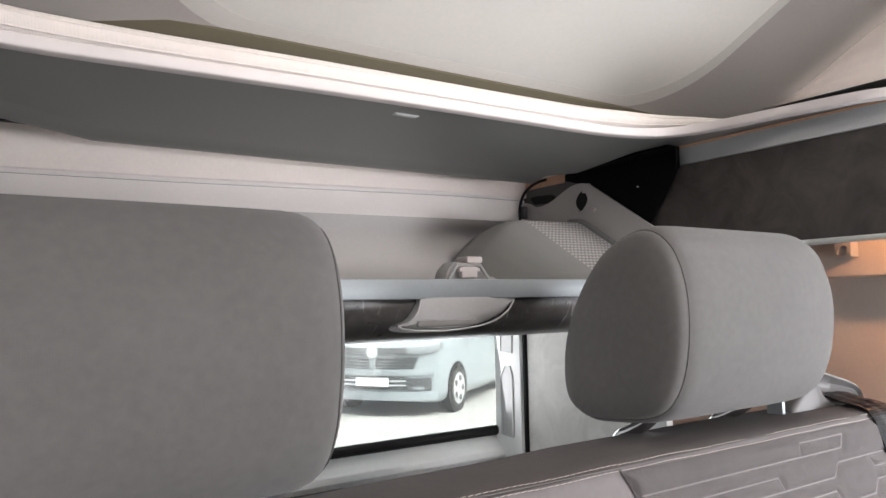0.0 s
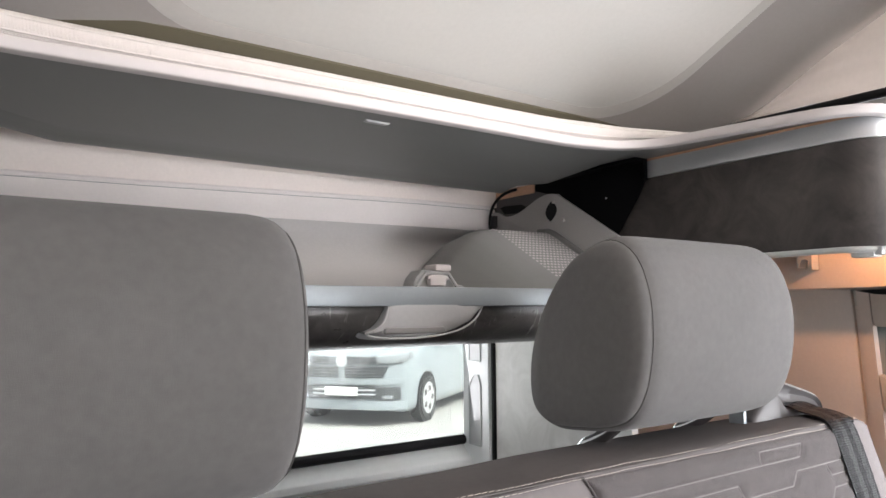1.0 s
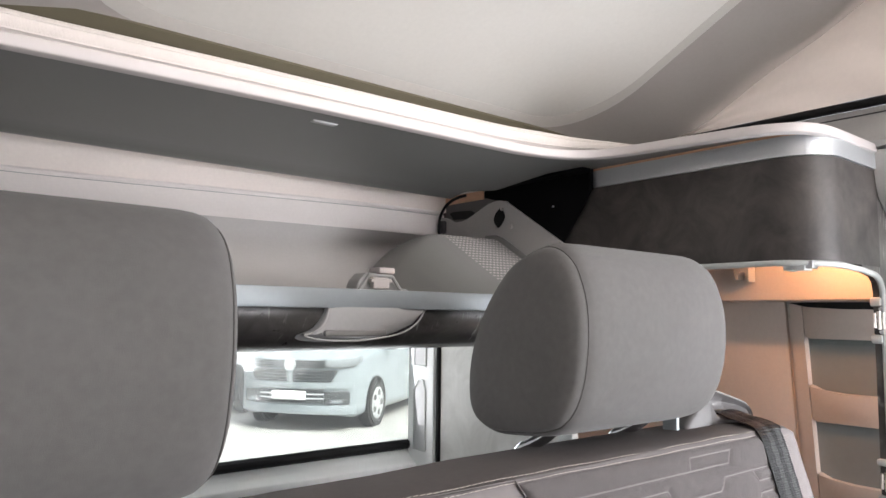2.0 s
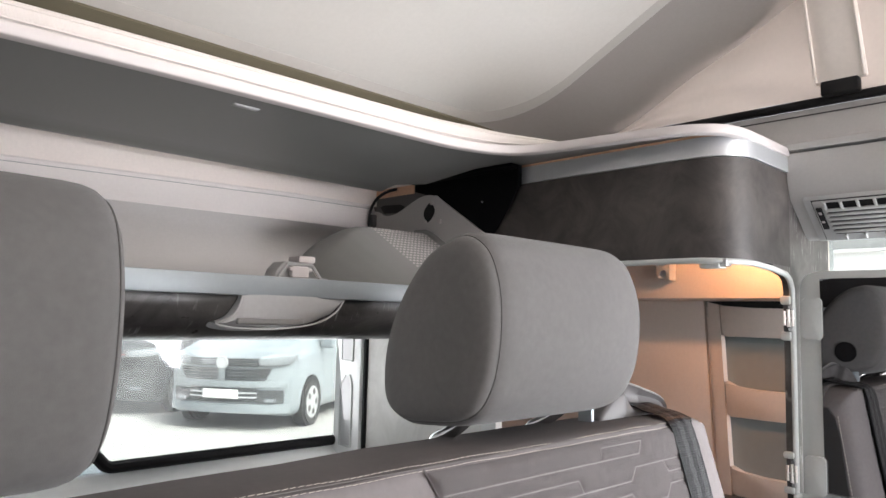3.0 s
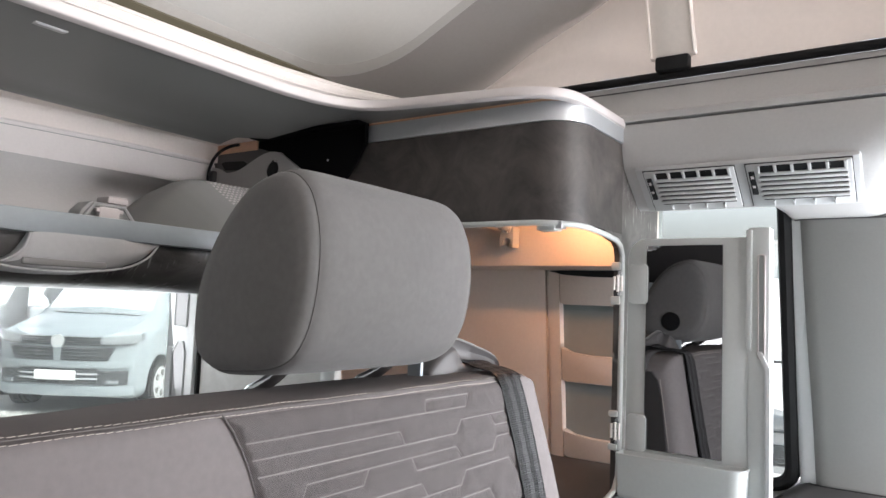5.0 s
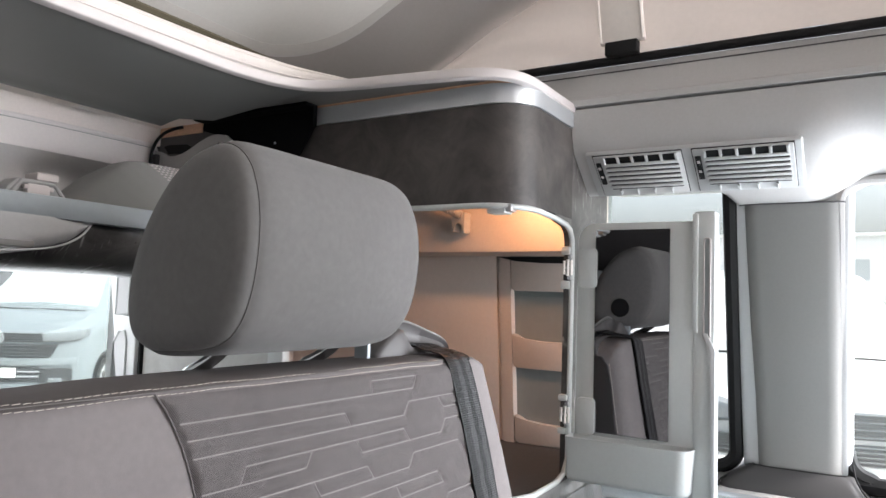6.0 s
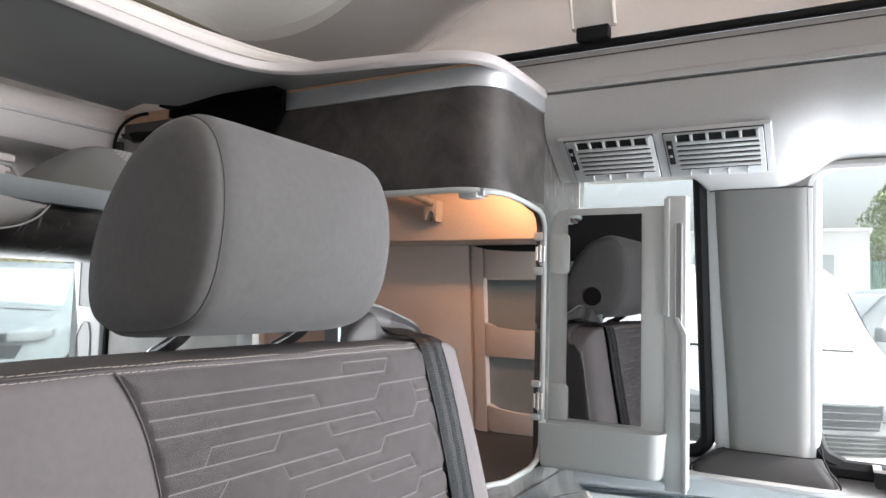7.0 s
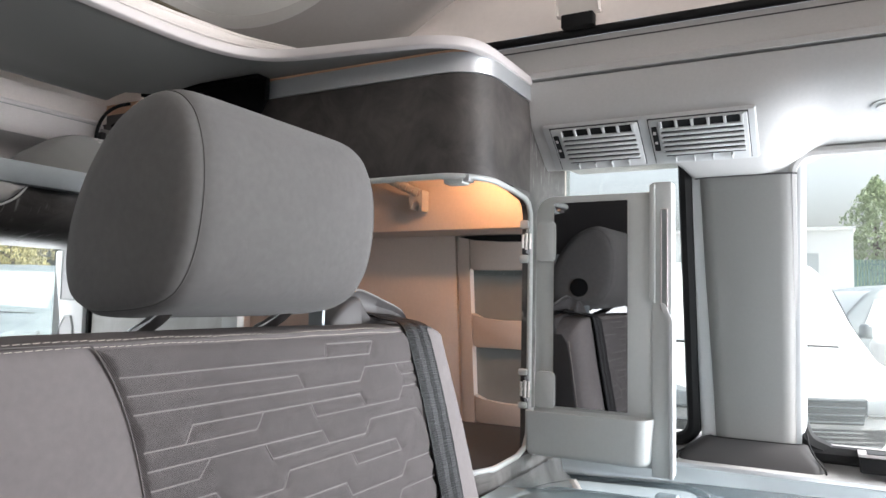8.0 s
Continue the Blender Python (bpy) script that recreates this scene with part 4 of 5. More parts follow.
part("outlet_surround", SL(0.0, 0.325, 0.003, 0.101, -0.02, 0.006, 0.004), M_WHITEPL, vent, "pale surround")
for u0 in (0.028, 0.186):
    unit = part("outlet_frame", SL(u0 - 0.014, u0 + 0.128, 0.0065, 0.094, 0.0, 0.0095, 0.002), M_WHITEPL, vent, "outlet frame")
    part("outlet_joint", SL(u0 - 0.0152, u0 + 0.1292, 0.0053, 0.0952, 0.0, 0.0066), M_BLACK, unit, "thin dark joint")
    part("outlet_well", SL(u0 + 0.004, u0 + 0.121, 0.0085, 0.080, 0.0085, 0.0100), M_BLACK, unit, "dark well")
    for k in range(6):
        part("rib", SL(u0 + 0.002 + k * 0.0232, u0 + 0.0065 + k * 0.0232, 0.007, 0.0215, 0.0098, 0.0128, 0.0008), M_WHITEPL, unit)
    for k in range(6):
        part("louvre", SL(u0 + 0.002, u0 + 0.122, 0.0212 + k * 0.0098, 0.0268 + k * 0.0098, 0.0098, 0.0132, 0.0012), M_WHITEPL, unit)
    for k in range(4):
        part("lower_rib", SL(u0 + 0.016 + k * 0.028, u0 + 0.019 + k * 0.028, 0.081, 0.092, 0.0092, 0.0135, 0.0006), M_WHITEPL, unit)
    slider = part("slider", SL(u0 - 0.0105, u0 - 0.0020, 0.018, 0.066, 0.0094, 0.0122, 0.001), M_BLACK, unit, "black slider with white marks")
    part("mark", SL(u0 - 0.0085, u0 - 0.0040, 0.026, 0.032, 0.0119, 0.0124), M_LIP, slider, "white mark")
    part("mark", SL(u0 - 0.0085, u0 - 0.0040, 0.046, 0.051, 0.0119, 0.0124), M_LIP, slider, "white mark")

ring_light = thing("ceiling_push_button", "small round pale button in the headliner", "button", (1.47, -0.01, 1.80))
bm = bmesh.new()
disc(bm, (1.420, -0.010, 1.8445), (-0.35, 0, -0.94), 0.017, 0.006, 24)
rimb = part("button_rim", bm, M_WHITEPL, ring_light)
bm = bmesh.new()
disc(bm, (1.419, -0.010, 1.8415), (-0.35, 0, -0.94), 0.010, 0.004, 20)
part("button_cap", bm, M_TRIM, rimb)

# ---- fittings on the wardrobe's inboard face ----
bracket = thing("black_bracket", "black steel bracket holding the bed panel to the wardrobe", "bracket", (1.155, 1.0, 1.88))
part("bracket_plate", PR([(1.17, 1.905), (1.17, 1.9235), (0.886, 1.9235), (0.887, 1.890), (0.908, 1.856), (0.955, 1.794), (1.013, 1.815), (1.075, 1.868), (1.10, 1.885)], "x", 1.1575, 1.1610, bevel=0.001), M_BLACKMETAL, bracket)
part("bracket_flange", B(1.130, 1.160, 0.886, 1.165, 1.9175, 1.9232), M_BLACKMETAL, bracket, "top flange")
part("bracket_flange", B(1.148, 1.1580, 0.884, 0.887, 1.885, 1.922), M_BLACKMETAL, bracket, "front flange")
bm = bmesh.new()
disc(bm, (1.1565, 0.978, 1.865), (-1, 0, 0), 0.0018, 0.002, 12)
part("rivet", bm, M_SINK, bracket, "small bright rivet")

plate = thing("curved_plate", "pale grey curved side plate with an oval cut-out", "plate", (1.15, 1.15, 1.80))
prof = smooth_line([(1.302, 1.876, 0), (1.281, 1.871, 0), (1.262, 1.862, 0), (1.247, 1.860, 0), (1.228, 1.861, 0), (1.207, 1.866, 0), (1.163, 1.884, 0), (1.140, 1.8905, 0), (1.119, 1.892, 0), (1.100, 1.888, 0), (1.09, 1.882, 0), (1.013, 1.833, 0), (0.947, 1.791, 0), (0.93, 1.78, 0)], 5)
part("plate_body", PR([(p.x, p.y) for p in prof] + [(0.93, 1.70), (1.302, 1.70)], "x", 1.150, 1.1565, bevel=0.0015), M_TRIM, plate, smooth=50)
bm = bmesh.new()
oval = [(1.116 + 0.0115 * math.cos(a) * (1 + 0.35 * math.cos(2 * a)) - 0.003 * math.sin(a), 1.856 + 0.020 * math.sin(a)) for a in (2 * math.pi * k / 24 for k in range(24))]
part("oval_opening", prism(bm, oval, "x", 1.1485, 1.1505), M_BLACK, plate, "black oval cut-out")
for y, z, q in ((1.083, 1.835, 0.0045), (1.125, 1.838, 0.003), (1.107, 1.873, 0.003), (1.297, 1.852, 0.004)):
    bm = bmesh.new()
    disc(bm, (1.148, y, z), (-1, 0, 0), q, 0.006, 12)
    part("screw", bm, M_LIP, plate, "bright screw")
part("dark_recess", PR([(1.300, 1.850), (1.30, 1.918), (1.09, 1.918), (1.09, 1.86)], "x", 1.1618, 1.1645), M_GUIDE, plate, "dark grey recess above the plate")
# lit gap, drawn as an orange board
part("upper_board", B(1.1585, 1.1615, 1.175, 1.298, 1.903, 1.9215), M_LEDGLOW, plate, "orange board painting the lit gap above the recess")
part("recess_slot", PR([(1.284, 1.883), (1.271, 1.886), (1.215, 1.883), (1.20, 1.876), (1.23, 1.866), (1.27, 1.868)], "x", 1.1590, 1.1615), M_BLACK, plate, "black slot")
part("corner_bracket", B(1.140, 1.158, 1.284, 1.312, 1.838, 1.866, bevel=0.003), M_DARKTRIM, plate, "small dark corner bracket")

cable = tagged(part("black_cable", T(smooth_line([(1.152, 1.222, 1.916), (1.144, 1.240, 1.912), (1.138, 1.258, 1.904), (1.136, 1.275, 1.892), (1.135, 1.288, 1.872), (1.135, 1.292, 1.845), (1.137, 1.288, 1.818)], 5), 0.0032, 10), M_BLACK),
               "black corrugated cable hanging beside the plate", "cable")

grille = thing("perforated_cover", "grey moulded cover with a perforated face, lying on the shelf", "cover", (0.98, 1.1, 1.69))
KX, KT, KF = (0.850, 0.866, 0.884, 0.905, 0.928, 0.945, 0.960, 0.978, 0.993, 1.146), (1.688, 1.706, 1.730, 1.756, 1.780, 1.796, 1.805, 1.8105, 1.812, 1.814), (1.04, 1.02, 0.99, 0.965, 0.945, 0.935, 0.928, 0.920, 0.915, 0.915)


def cover_point(x, g):
    """The cover's outer face: g runs from its foot on the shelf up the sloping face over the crown to its back."""
    zt, yf = float(np.interp(x, KX, KT)), float(np.interp(x, KX, KF))
    yc = 1.118
    y = yf + (yc - yf) * g / 0.8 if g < 0.8 else yc + (g - 0.8) / 0.2 * 0.09
    gz = float(np.interp(g, (0, 0.04, 0.74, 0.80, 0.86, 1), (0, 0.10, 0.945, 0.99, 1.0, 0.88)))
    return Vector((x, y, 1.686 + (zt - 1.686) * gz))


xs = [0.850 + 0.296 * k / 60 for k in range(61)]
part("cover_body", loft(bmesh.new(), [[cover_point(x, k / 24) for k in range(25)] + [(x, 1.24, 1.684)] for x in xs]), M_COVER, grille, "grey moulded body", 70)
part("cover_rib", T([cover_point(1.142, 0.86 - 0.06 * k) + Vector((0, 0, 0.001)) for k in range(14)], 0.007, 10), M_COVER, grille, "raised edge rib")
bm = bmesh.new()
for i in range(16):
    for j in range(20):
        x, g = 0.998 + 0.0086 * i, 0.765 - 0.036 * j
        q, q2 = cover_point(x, g), cover_point(x, g + 0.02)
        d = (q2 - q).normalized()
        b2 = box(bmesh.new(), -0.0027, 0.0027, -0.0017, 0.0017, -0.0008, 0.0008)
        turn = Matrix((Vector((1, 0, 0)), d, Vector((1, 0, 0)).cross(d))).transposed().to_4x4() @ Matrix.Rotation(0.5, 4, "Z")
        vs = [bm.verts.new(q + turn @ v.co) for v in b2.verts]
        for f in b2.faces:
            bm.faces.new([vs[v.index] for v in f.verts])
        b2.free()
tagged(part("perforation", bm, M_LIP, grille, "rows of pale perforations", 0), kind="stuff")

fit_ = thing("buckle_fitting", "white plastic buckle fitting standing on the shelf edge", "fitting", (0.67, 0.83, 1.69))
M_FITGREY = mat("fitting_grey", (0.30, 0.30, 0.295), 0.5, vary=0.05, bump=0.05)
part("fitting_base", PR([(0.612, 1.6865), (0.617, 1.699), (0.626, 1.708), (0.664, 1.708), (0.670, 1.698), (0.676, 1.6865)], "y", 0.845, 0.872, bevel=0.002), M_FITGREY, fit_, "grey base")
part("fitting_frame", T([(0.614, 0.838, 1.688), (0.627, 0.839, 1.7045), (0.660, 0.839, 1.7045), (0.673, 0.838, 1.688)], 0.0024, 8), M_FITGREY, fit_, "grey frame")
part("fitting_cap", B(0.640, 0.663, 0.836, 0.862, 1.7070, 1.7145, bevel=0.002), M_LIP, fit_, "white square cap")
part("fitting_tongue", B(0.630, 0.653, 0.833, 0.842, 1.690, 1.7025, bevel=0.002), M_LIP, fit_, "white tongue")
part("fitting_tongue", B(0.627, 0.657, 0.8335, 0.841, 1.697, 1.7010, bevel=0.001), M_LIP, fit_)

part("fitting_foot", PR([(0.672, 1.6865), (0.690, 1.6865), (0.688, 1.691), (0.680, 1.692)], "y", 0.846, 0.866, bevel=0.001), M_FITGREY, fit_, "grey foot")
for ob in [o for o in bpy.data.objects if o.parent == fit_]:
    for v in ob.data.vertices:
        v.co.x, v.co.z = 0.671 + (v.co.x - 0.645) * 1.08, 1.6865 + (v.co.z - 1.6865) * 1.13

upright = thing("boot_upright", "pale grey boot upright with long hexagonal slots", "upright", (1.16, 1.36, 1.2))
part("upright_body", B(1.152, 1.185, 1.326, 1.418, 1.0, 1.640, bevel=0.003), M_TAILWHITE, upright)
for z0, z1 in ((1.358, 1.512), (1.545, 1.70)):
    loop = [(1.352, z0), (1.392, z0), (1.392, z1 - 0.022), (1.376, z1), (1.360, z1), (1.352, z1 - 0.022)]
    part("slot_rim", T([(1.1507, y, z) for y, z in loop + loop[:1]], 0.0028, 6), M_DOORPL, upright)
    part("slot_well", PR(loop, "x", 1.1500, 1.1525), M_WHITEPL, upright, "recessed slot")
part("black_joint", B(1.159, 1.172, 1.3185, 1.3235, 1.0, 1.640), M_BLACK, upright, "black joint strip")

# ---- rear bench ----
BX0, BX1 = -0.10, 1.124


def face_y(z):
    """The bench back's front face, leaning back with height."""
    return 0.510 - 0.20 * (1.52 - z)


bench = thing("rear_bench", "grey two-seat rear bench with a woven patterned insert and pale stitching", "bench", (0.5, 0.55, 0.6))


def bench_ring(x, drop, push):
    z = 1.5270 - drop
    pts = [(face_y(1.0) + push, 1.0), (face_y(1.25) + push, 1.25), (face_y(1.40) + push, 1.40), (face_y(1.48) + push, 1.48 - drop * 0.6), (face_y(1.515) + push + 0.001, 1.515 - drop), (0.5125 + push, 1.5235 - drop), (0.518 + push, 1.5255 - drop),
           (0.530 + push, z - 0.001), (0.550, z), (0.60, z - 0.002), (0.630, z - 0.012), (0.650, z - 0.035), (0.655, 1.42), (0.635, 1.25), (0.60, 1.0)]
    side = min(1, max(0, (x - 1.02) / 0.09))
    return [(x + side * min(0.04, 0.15 * max(0, 1.48 - zz)), y, zz) for y, zz in pts]


rings = []
for x, drop, push in ((BX0, 0.05, 0.03), (BX0 + 0.01, 0.022, 0.010), (BX0 + 0.035, 0.006, 0.002), (0.05, 0.009, 0), (0.30, 0.007, 0), (0.41, 0.0045, 0), (0.5, 0.004, 0.001), (0.585, 0.001, 0), (0.80, 0.0, 0), (0.98, 0.0, 0), (1.045, 0.001, 0.0), (1.066, 0.0025, 0.0), (1.080, 0.006, 0.001), (1.092, 0.011, 0.002), (1.101, 0.018, 0.005), (1.108, 0.028, 0.010), (1.1125, 0.040, 0.018), (1.1145, 0.052, 0.030)):
    rings.append(bench_ring(x, drop, push))
part("backrest", loft(bmesh.new(), rings), M_SIDE, bench, "soft grey backrest", 60)
roll = [[(x, y - (0.0006 if y < 0.52 else 0), z + 0.0007) for x, y, z in bench_ring(*q)[5:12]] for q in ((BX0 + 0.035, 0.006, 0.002), (0.05, 0.009, 0), (0.30, 0.007, 0), (0.41, 0.0045, 0), (0.5, 0.004, 0.001), (0.585, 0.001, 0), (0.80, 0.0, 0), (0.98, 0.0, 0), (1.045, 0.001, 0.0), (1.066, 0.0025, 0.0))]
part("top_roll", loft(bmesh.new(), roll, closed=False), M_ROLL, bench, "darker cloth sewn over the top, headrest shade in its tone", 60)
bm = bmesh.new()
rows_ = [[(1.1160 + d + min(0.04, 0.15 * max(0, 1.48 - z)), y, z) for y, z in ((0.440, 1.02), (0.466, 1.15), (0.486, 1.25), (0.508, 1.36), (0.522, 1.440), (0.532, 1.475), (0.545, 1.492), (0.620, 1.495), (0.645, 1.47), (0.650, 1.40), (0.632, 1.22), (0.600, 1.02))] for d in (-0.004, 0.003)]
part("end_panel", loft(bm, rows_), M_DARKTRIM, bench, "dark grey end panel", 30)
bm = bmesh.new()
for k in range(66):
    z = 1.478 - 0.0065 * k
    x = 1.1165 + min(0.04, 0.15 * max(0, 1.48 - z))
    tube(bm, [(x, face_y(z) + 0.026, z), (x + 0.0006, face_y(z - 0.0042) + 0.026, z - 0.0042)], 0.0006, 5)
tagged(part("stitch_row", bm, M_THREAD, bench, "pale stitching on the bolster", 60), kind="stuff")
part("seat", B(BX0, BX1, -0.02 + 0.1, 0.44, 0.85, 1.02, bevel=0.03, seg=3), M_SIDE, bench, "grey seat cushion")
part("seat_box", B(BX0 + 0.02, BX1 - 0.02, 0.10, 0.60, 0.6, 0.85), M_DARKTRIM, bench, "dark seat box")

# woven insert: puffed cells between pressed weld lines
HROW = 0.0131


def weld_lines():
    """The stepped honeycomb of weld lines on one insert: (u, row) to (u, row), rows counted downwards."""
    out = []

    def h(row, a, b):
        out.append((a, row, b, row))

    def d(a, r0, b, r1):
        out.append((a, r0, b, r1))

    h(0, 0.834, 0.915), d(0.915, 0, 0.907, 1), d(0.834, 0, 0.831, 1), h(1, 0.58, 0.907)
    h(2, 0.58, 0.786), d(0.786, 2, 0.793, 3), h(3, 0.58, 0.883), d(0.883, 3, 0.895, 2), h(2, 0.895, 1.02), d(0.955, 2, 0.965, 3), h(3, 0.965, 1.02)

    def block(k, s):
        h(4 + k, 0.658 + s, 0.880 + s), d(0.880 + s, 4 + k, 0.889 + s, 5 + k), d(0.800 + s, 4 + k, 0.806 + s, 5 + k), h(5 + k, 0.806 + s, 0.953 + s), d(0.953 + s, 5 + k, 0.965 + s, 4 + k)
        h(4 + k, 0.965 + s, 1.02), d(0.658 + s, 4 + k, 0.650 + s, 5 + k), d(0.736 + s, 4 + k, 0.726 + s, 5 + k), h(5 + k, 0.58, 0.726 + s)
        h(6 + k, 0.58, 0.812 + s), d(0.812 + s, 6 + k, 0.820 + s, 7 + k), d(0.734 + s, 6 + k, 0.741 + s, 7 + k), h(7 + k, 0.741 + s, 0.881 + s), d(0.881 + s, 7 + k, 0.893 + s, 6 + k)
        h(6 + k, 0.893 + s, 0.988 + s), d(0.988 + s, 6 + k, 0.998 + s, 7 + k), d(0.673 + s, 6 + k, 0.660 + s, 7 + k), h(7 + k, 0.58, 0.660 + s)
        h(8 + k, 0.760 + s, 0.936 + s), d(0.760 + s, 8 + k, 0.751 + s, 9 + k), h(9 + k, 0.686 + s, 0.751 + s), d(0.854 + s, 8 + k, 0.861 + s, 9 + k), d(0.936 + s, 8 + k, 0.944 + s, 9 + k), h(9 + k, 0.861 + s, 0.944 + s)
        h(8 + k, 0.58, 0.675 + s), d(0.675 + s, 8 + k, 0.686 + s, 9 + k)

    block(0, 0.0)
    h(10, 0.58, 0.839), d(0.839, 10, 0.846, 11), d(0.769, 10, 0.760, 11), h(10, 0.952, 1.02), d(0.952, 10, 0.938, 11), h(11, 0.846, 0.938)
    block(8, -0.03)
    block(14, 0.02)
    return out


def insert(name, x_left, x_right, flip):
    """One woven seat insert on the bench back, from its curved inner edge to the belt side."""
    nx, nz = 190, 130
    zt, zb = 1.519, 1.20
    lines = weld_lines()
    seg = np.array([(a, 1.5120 - HROW * r0, b, 1.5120 - HROW * r1) for a, r0, b, r1 in lines])
    verts, faces = [], []
    us, vs = np.linspace(0, 1, nx), np.linspace(0, 1, nz)
    zz = zt + (zb - zt) * vs
    inner = 0.583 + 0.034 * (1 - np.exp(-(zt - zz) / 0.05)) * 1.0
    outer = 1.012 - 0.012 * vs + 0.0025 * np.sin(zz / HROW * math.pi)
    U, Z = inner[:, None] + (outer - inner)[:, None] * us[None, :], np.repeat(zz[:, None], nx, 1)
    near = np.full(U.shape, 1.0)
    for a, z0, b, z1 in seg:
        dx, dz = b - a, z1 - z0
        f = np.clip(((U - a) * dx + (Z - z0) * dz) / (dx * dx + dz * dz), 0, 1)
        near = np.minimum(near, np.hypot(U - a - f * dx, Z - z0 - f * dz))
    edge = np.minimum(np.minimum(us[None, :], 1 - us[None, :]) * 0.42, np.minimum(vs[:, None], 1.0) * 0.3 + 0.0002)
    puff = 0.0040 * (1 - np.exp(-near / 0.003)) * np.clip(edge / 0.006, 0, 1) + 0.0012 * np.clip(edge / 0.003, 0, 1)
    for i in range(nz):
        for j in range(nx):
            x = U[i, j] if not flip else 1.0 - U[i, j]
            verts.append((x, face_y(Z[i, j]) - 0.0005 - puff[i, j], Z[i, j]))
    for i in range(nz - 1):
        for j in range(nx - 1):
            a = i * nx + j
            faces.append((a, a + 1, a + nx + 1, a + nx))
    me = bpy.data.meshes.new(name)
    me.from_pydata(verts, [], faces)
    bm = bmesh.new()
    bm.from_mesh(me)
    bpy.data.meshes.remove(me)
    ob = part(name, bm, M_INSERT, bench, "dark woven insert with a pressed honeycomb pattern", 180)
    bm = bmesh.new()
    for a, z0, b, z1 in seg:
        lo = np.interp(max(z0, z1), zz[::-1], inner[::-1])
        if min(z0, z1) < zb or max(a, b) < lo + 0.006:
            continue
        a, b = min(max(a, lo + 0.004), 1.008), min(max(b, lo + 0.004), 1.008)
        if math.hypot(b - a, z1 - z0) < 0.003:
            continue
        pa, pb = [Vector((x if not flip else 1.0 - x, face_y(z) - 0.0027, z)) for x, z in ((a, z0), (b, z1))]
        tube(bm, [pa, pb], 0.0007, 5, 0.0009)
    tagged(part("weld_line", bm, M_WELT, ob, "pale pressed lines", 60), kind="stuff")
    cord = [((0.583 + 0.034 * (1 - math.exp(-(zt - z) / 0.05))), z) for z in np.linspace(zt + 0.003, zb, 26)]
    part("insert_seam", T([((x if not flip else 1.0 - x), face_y(z) - 0.0006, z) for x, z in cord], 0.0007, 6), M_SEAM, bench, "dark seam line")


insert("woven_insert", 0.583, 1.01, False)
insert("woven_insert", 0.583, 1.01, True)


def stitches(y_of, z_of, x0, x1, name):
    bm = bmesh.new()
    x = x0
    rnd = random.Random(3)
    while x < x1:
        L = 0.0042 + rnd.random() * 0.0008
        wob = 0.0004 * math.sin(x * 23) + 0.0003 * math.sin(x * 71) + (rnd.random() - 0.5) * 0.0003
        tube(bm, [(x, y_of(x), z_of(x) + wob), (x + L, y_of(x + L), z_of(x + L) + wob + 0.0003)], 0.00028, 5, 0.00034)
        x += L + 0.0019
    return tagged(part(name, bm, M_THREAD, bench, "pale double stitching", 60), kind="stuff")


stitches(lambda x: 0.5098, lambda x: 1.5203, -0.04, 1.03, "stitch_row")
stitches(lambda x: 0.5130, lambda x: 1.5246, -0.04, 1.06, "stitch_row")
part("top_seam", T([(x / 100, 0.5112, 1.5228) for x in range(-6, 108, 3)], 0.0004, 6), M_SEAM, bench, "dark welt between the stitch rows")

def guide_ring(x, top, scoop):
    """One section of the belt guide: a back wall with a rim, a hollow for the belt and a low front lip."""
    mid = (top + scoop) / 2
    return [(x, 0.606, 1.49), (x, 0.600, 1.515), (x, 0.588, top - 0.004), (x, 0.584, top - 0.0006), (x, 0.580, top), (x, 0.5765, top - 0.0015), (x, 0.578 + (top - scoop) * 0.22, mid + 0.004), (x, 0.577 + (top - scoop) * 0.10, scoop + 0.004), (x, 0.571, scoop), (x, 0.565, scoop + 0.0005), (x, 0.561, scoop - 0.001), (x, 0.558, scoop - 0.006), (x, 0.556, 1.49)]


GUIDE = smooth_line([(0.915, 1.532, 1.530), (0.930, 1.546, 1.543), (0.950, 1.558, 1.555), (0.968, 1.564, 1.559), (0.977, 1.566, 1.551), (0.985, 1.5675, 1.542), (0.994, 1.568, 1.5365), (1.006, 1.5665, 1.534), (1.030, 1.561, 1.532), (1.055, 1.5545, 1.530),
                     (1.080, 1.548, 1.527), (1.098, 1.541, 1.523), (1.107, 1.533, 1.517), (1.111, 1.522, 1.510)], 4)
horn = part("belt_guide", loft(bmesh.new(), [guide_ring(*p) for p in GUIDE]), M_GUIDE, bench, "smooth glossy grey belt guide", 60)
part("guide_rim", T([(p.x, 0.5795, p.y + 0.0003) for p in GUIDE[14:]], 0.0014, 8), M_COVER, horn, "pale rim of the guide")
part("seat_bracket", B(0.898, 0.904, 0.560, 0.580, 1.505, 1.552, bevel=0.002), M_SHELFALU, bench, "pale metal bracket beside the belt guide")
part("belt_slot", T([(0.996, 0.574, 1.5395), (1.010, 0.575, 1.5380), (1.04, 0.576, 1.5355), (1.075, 0.576, 1.531), (1.094, 0.576, 1.527)], [0.001, 0.0030, 0.0034, 0.003, 0.001], 8), M_BLACK, horn, "dark belt slot", 70)

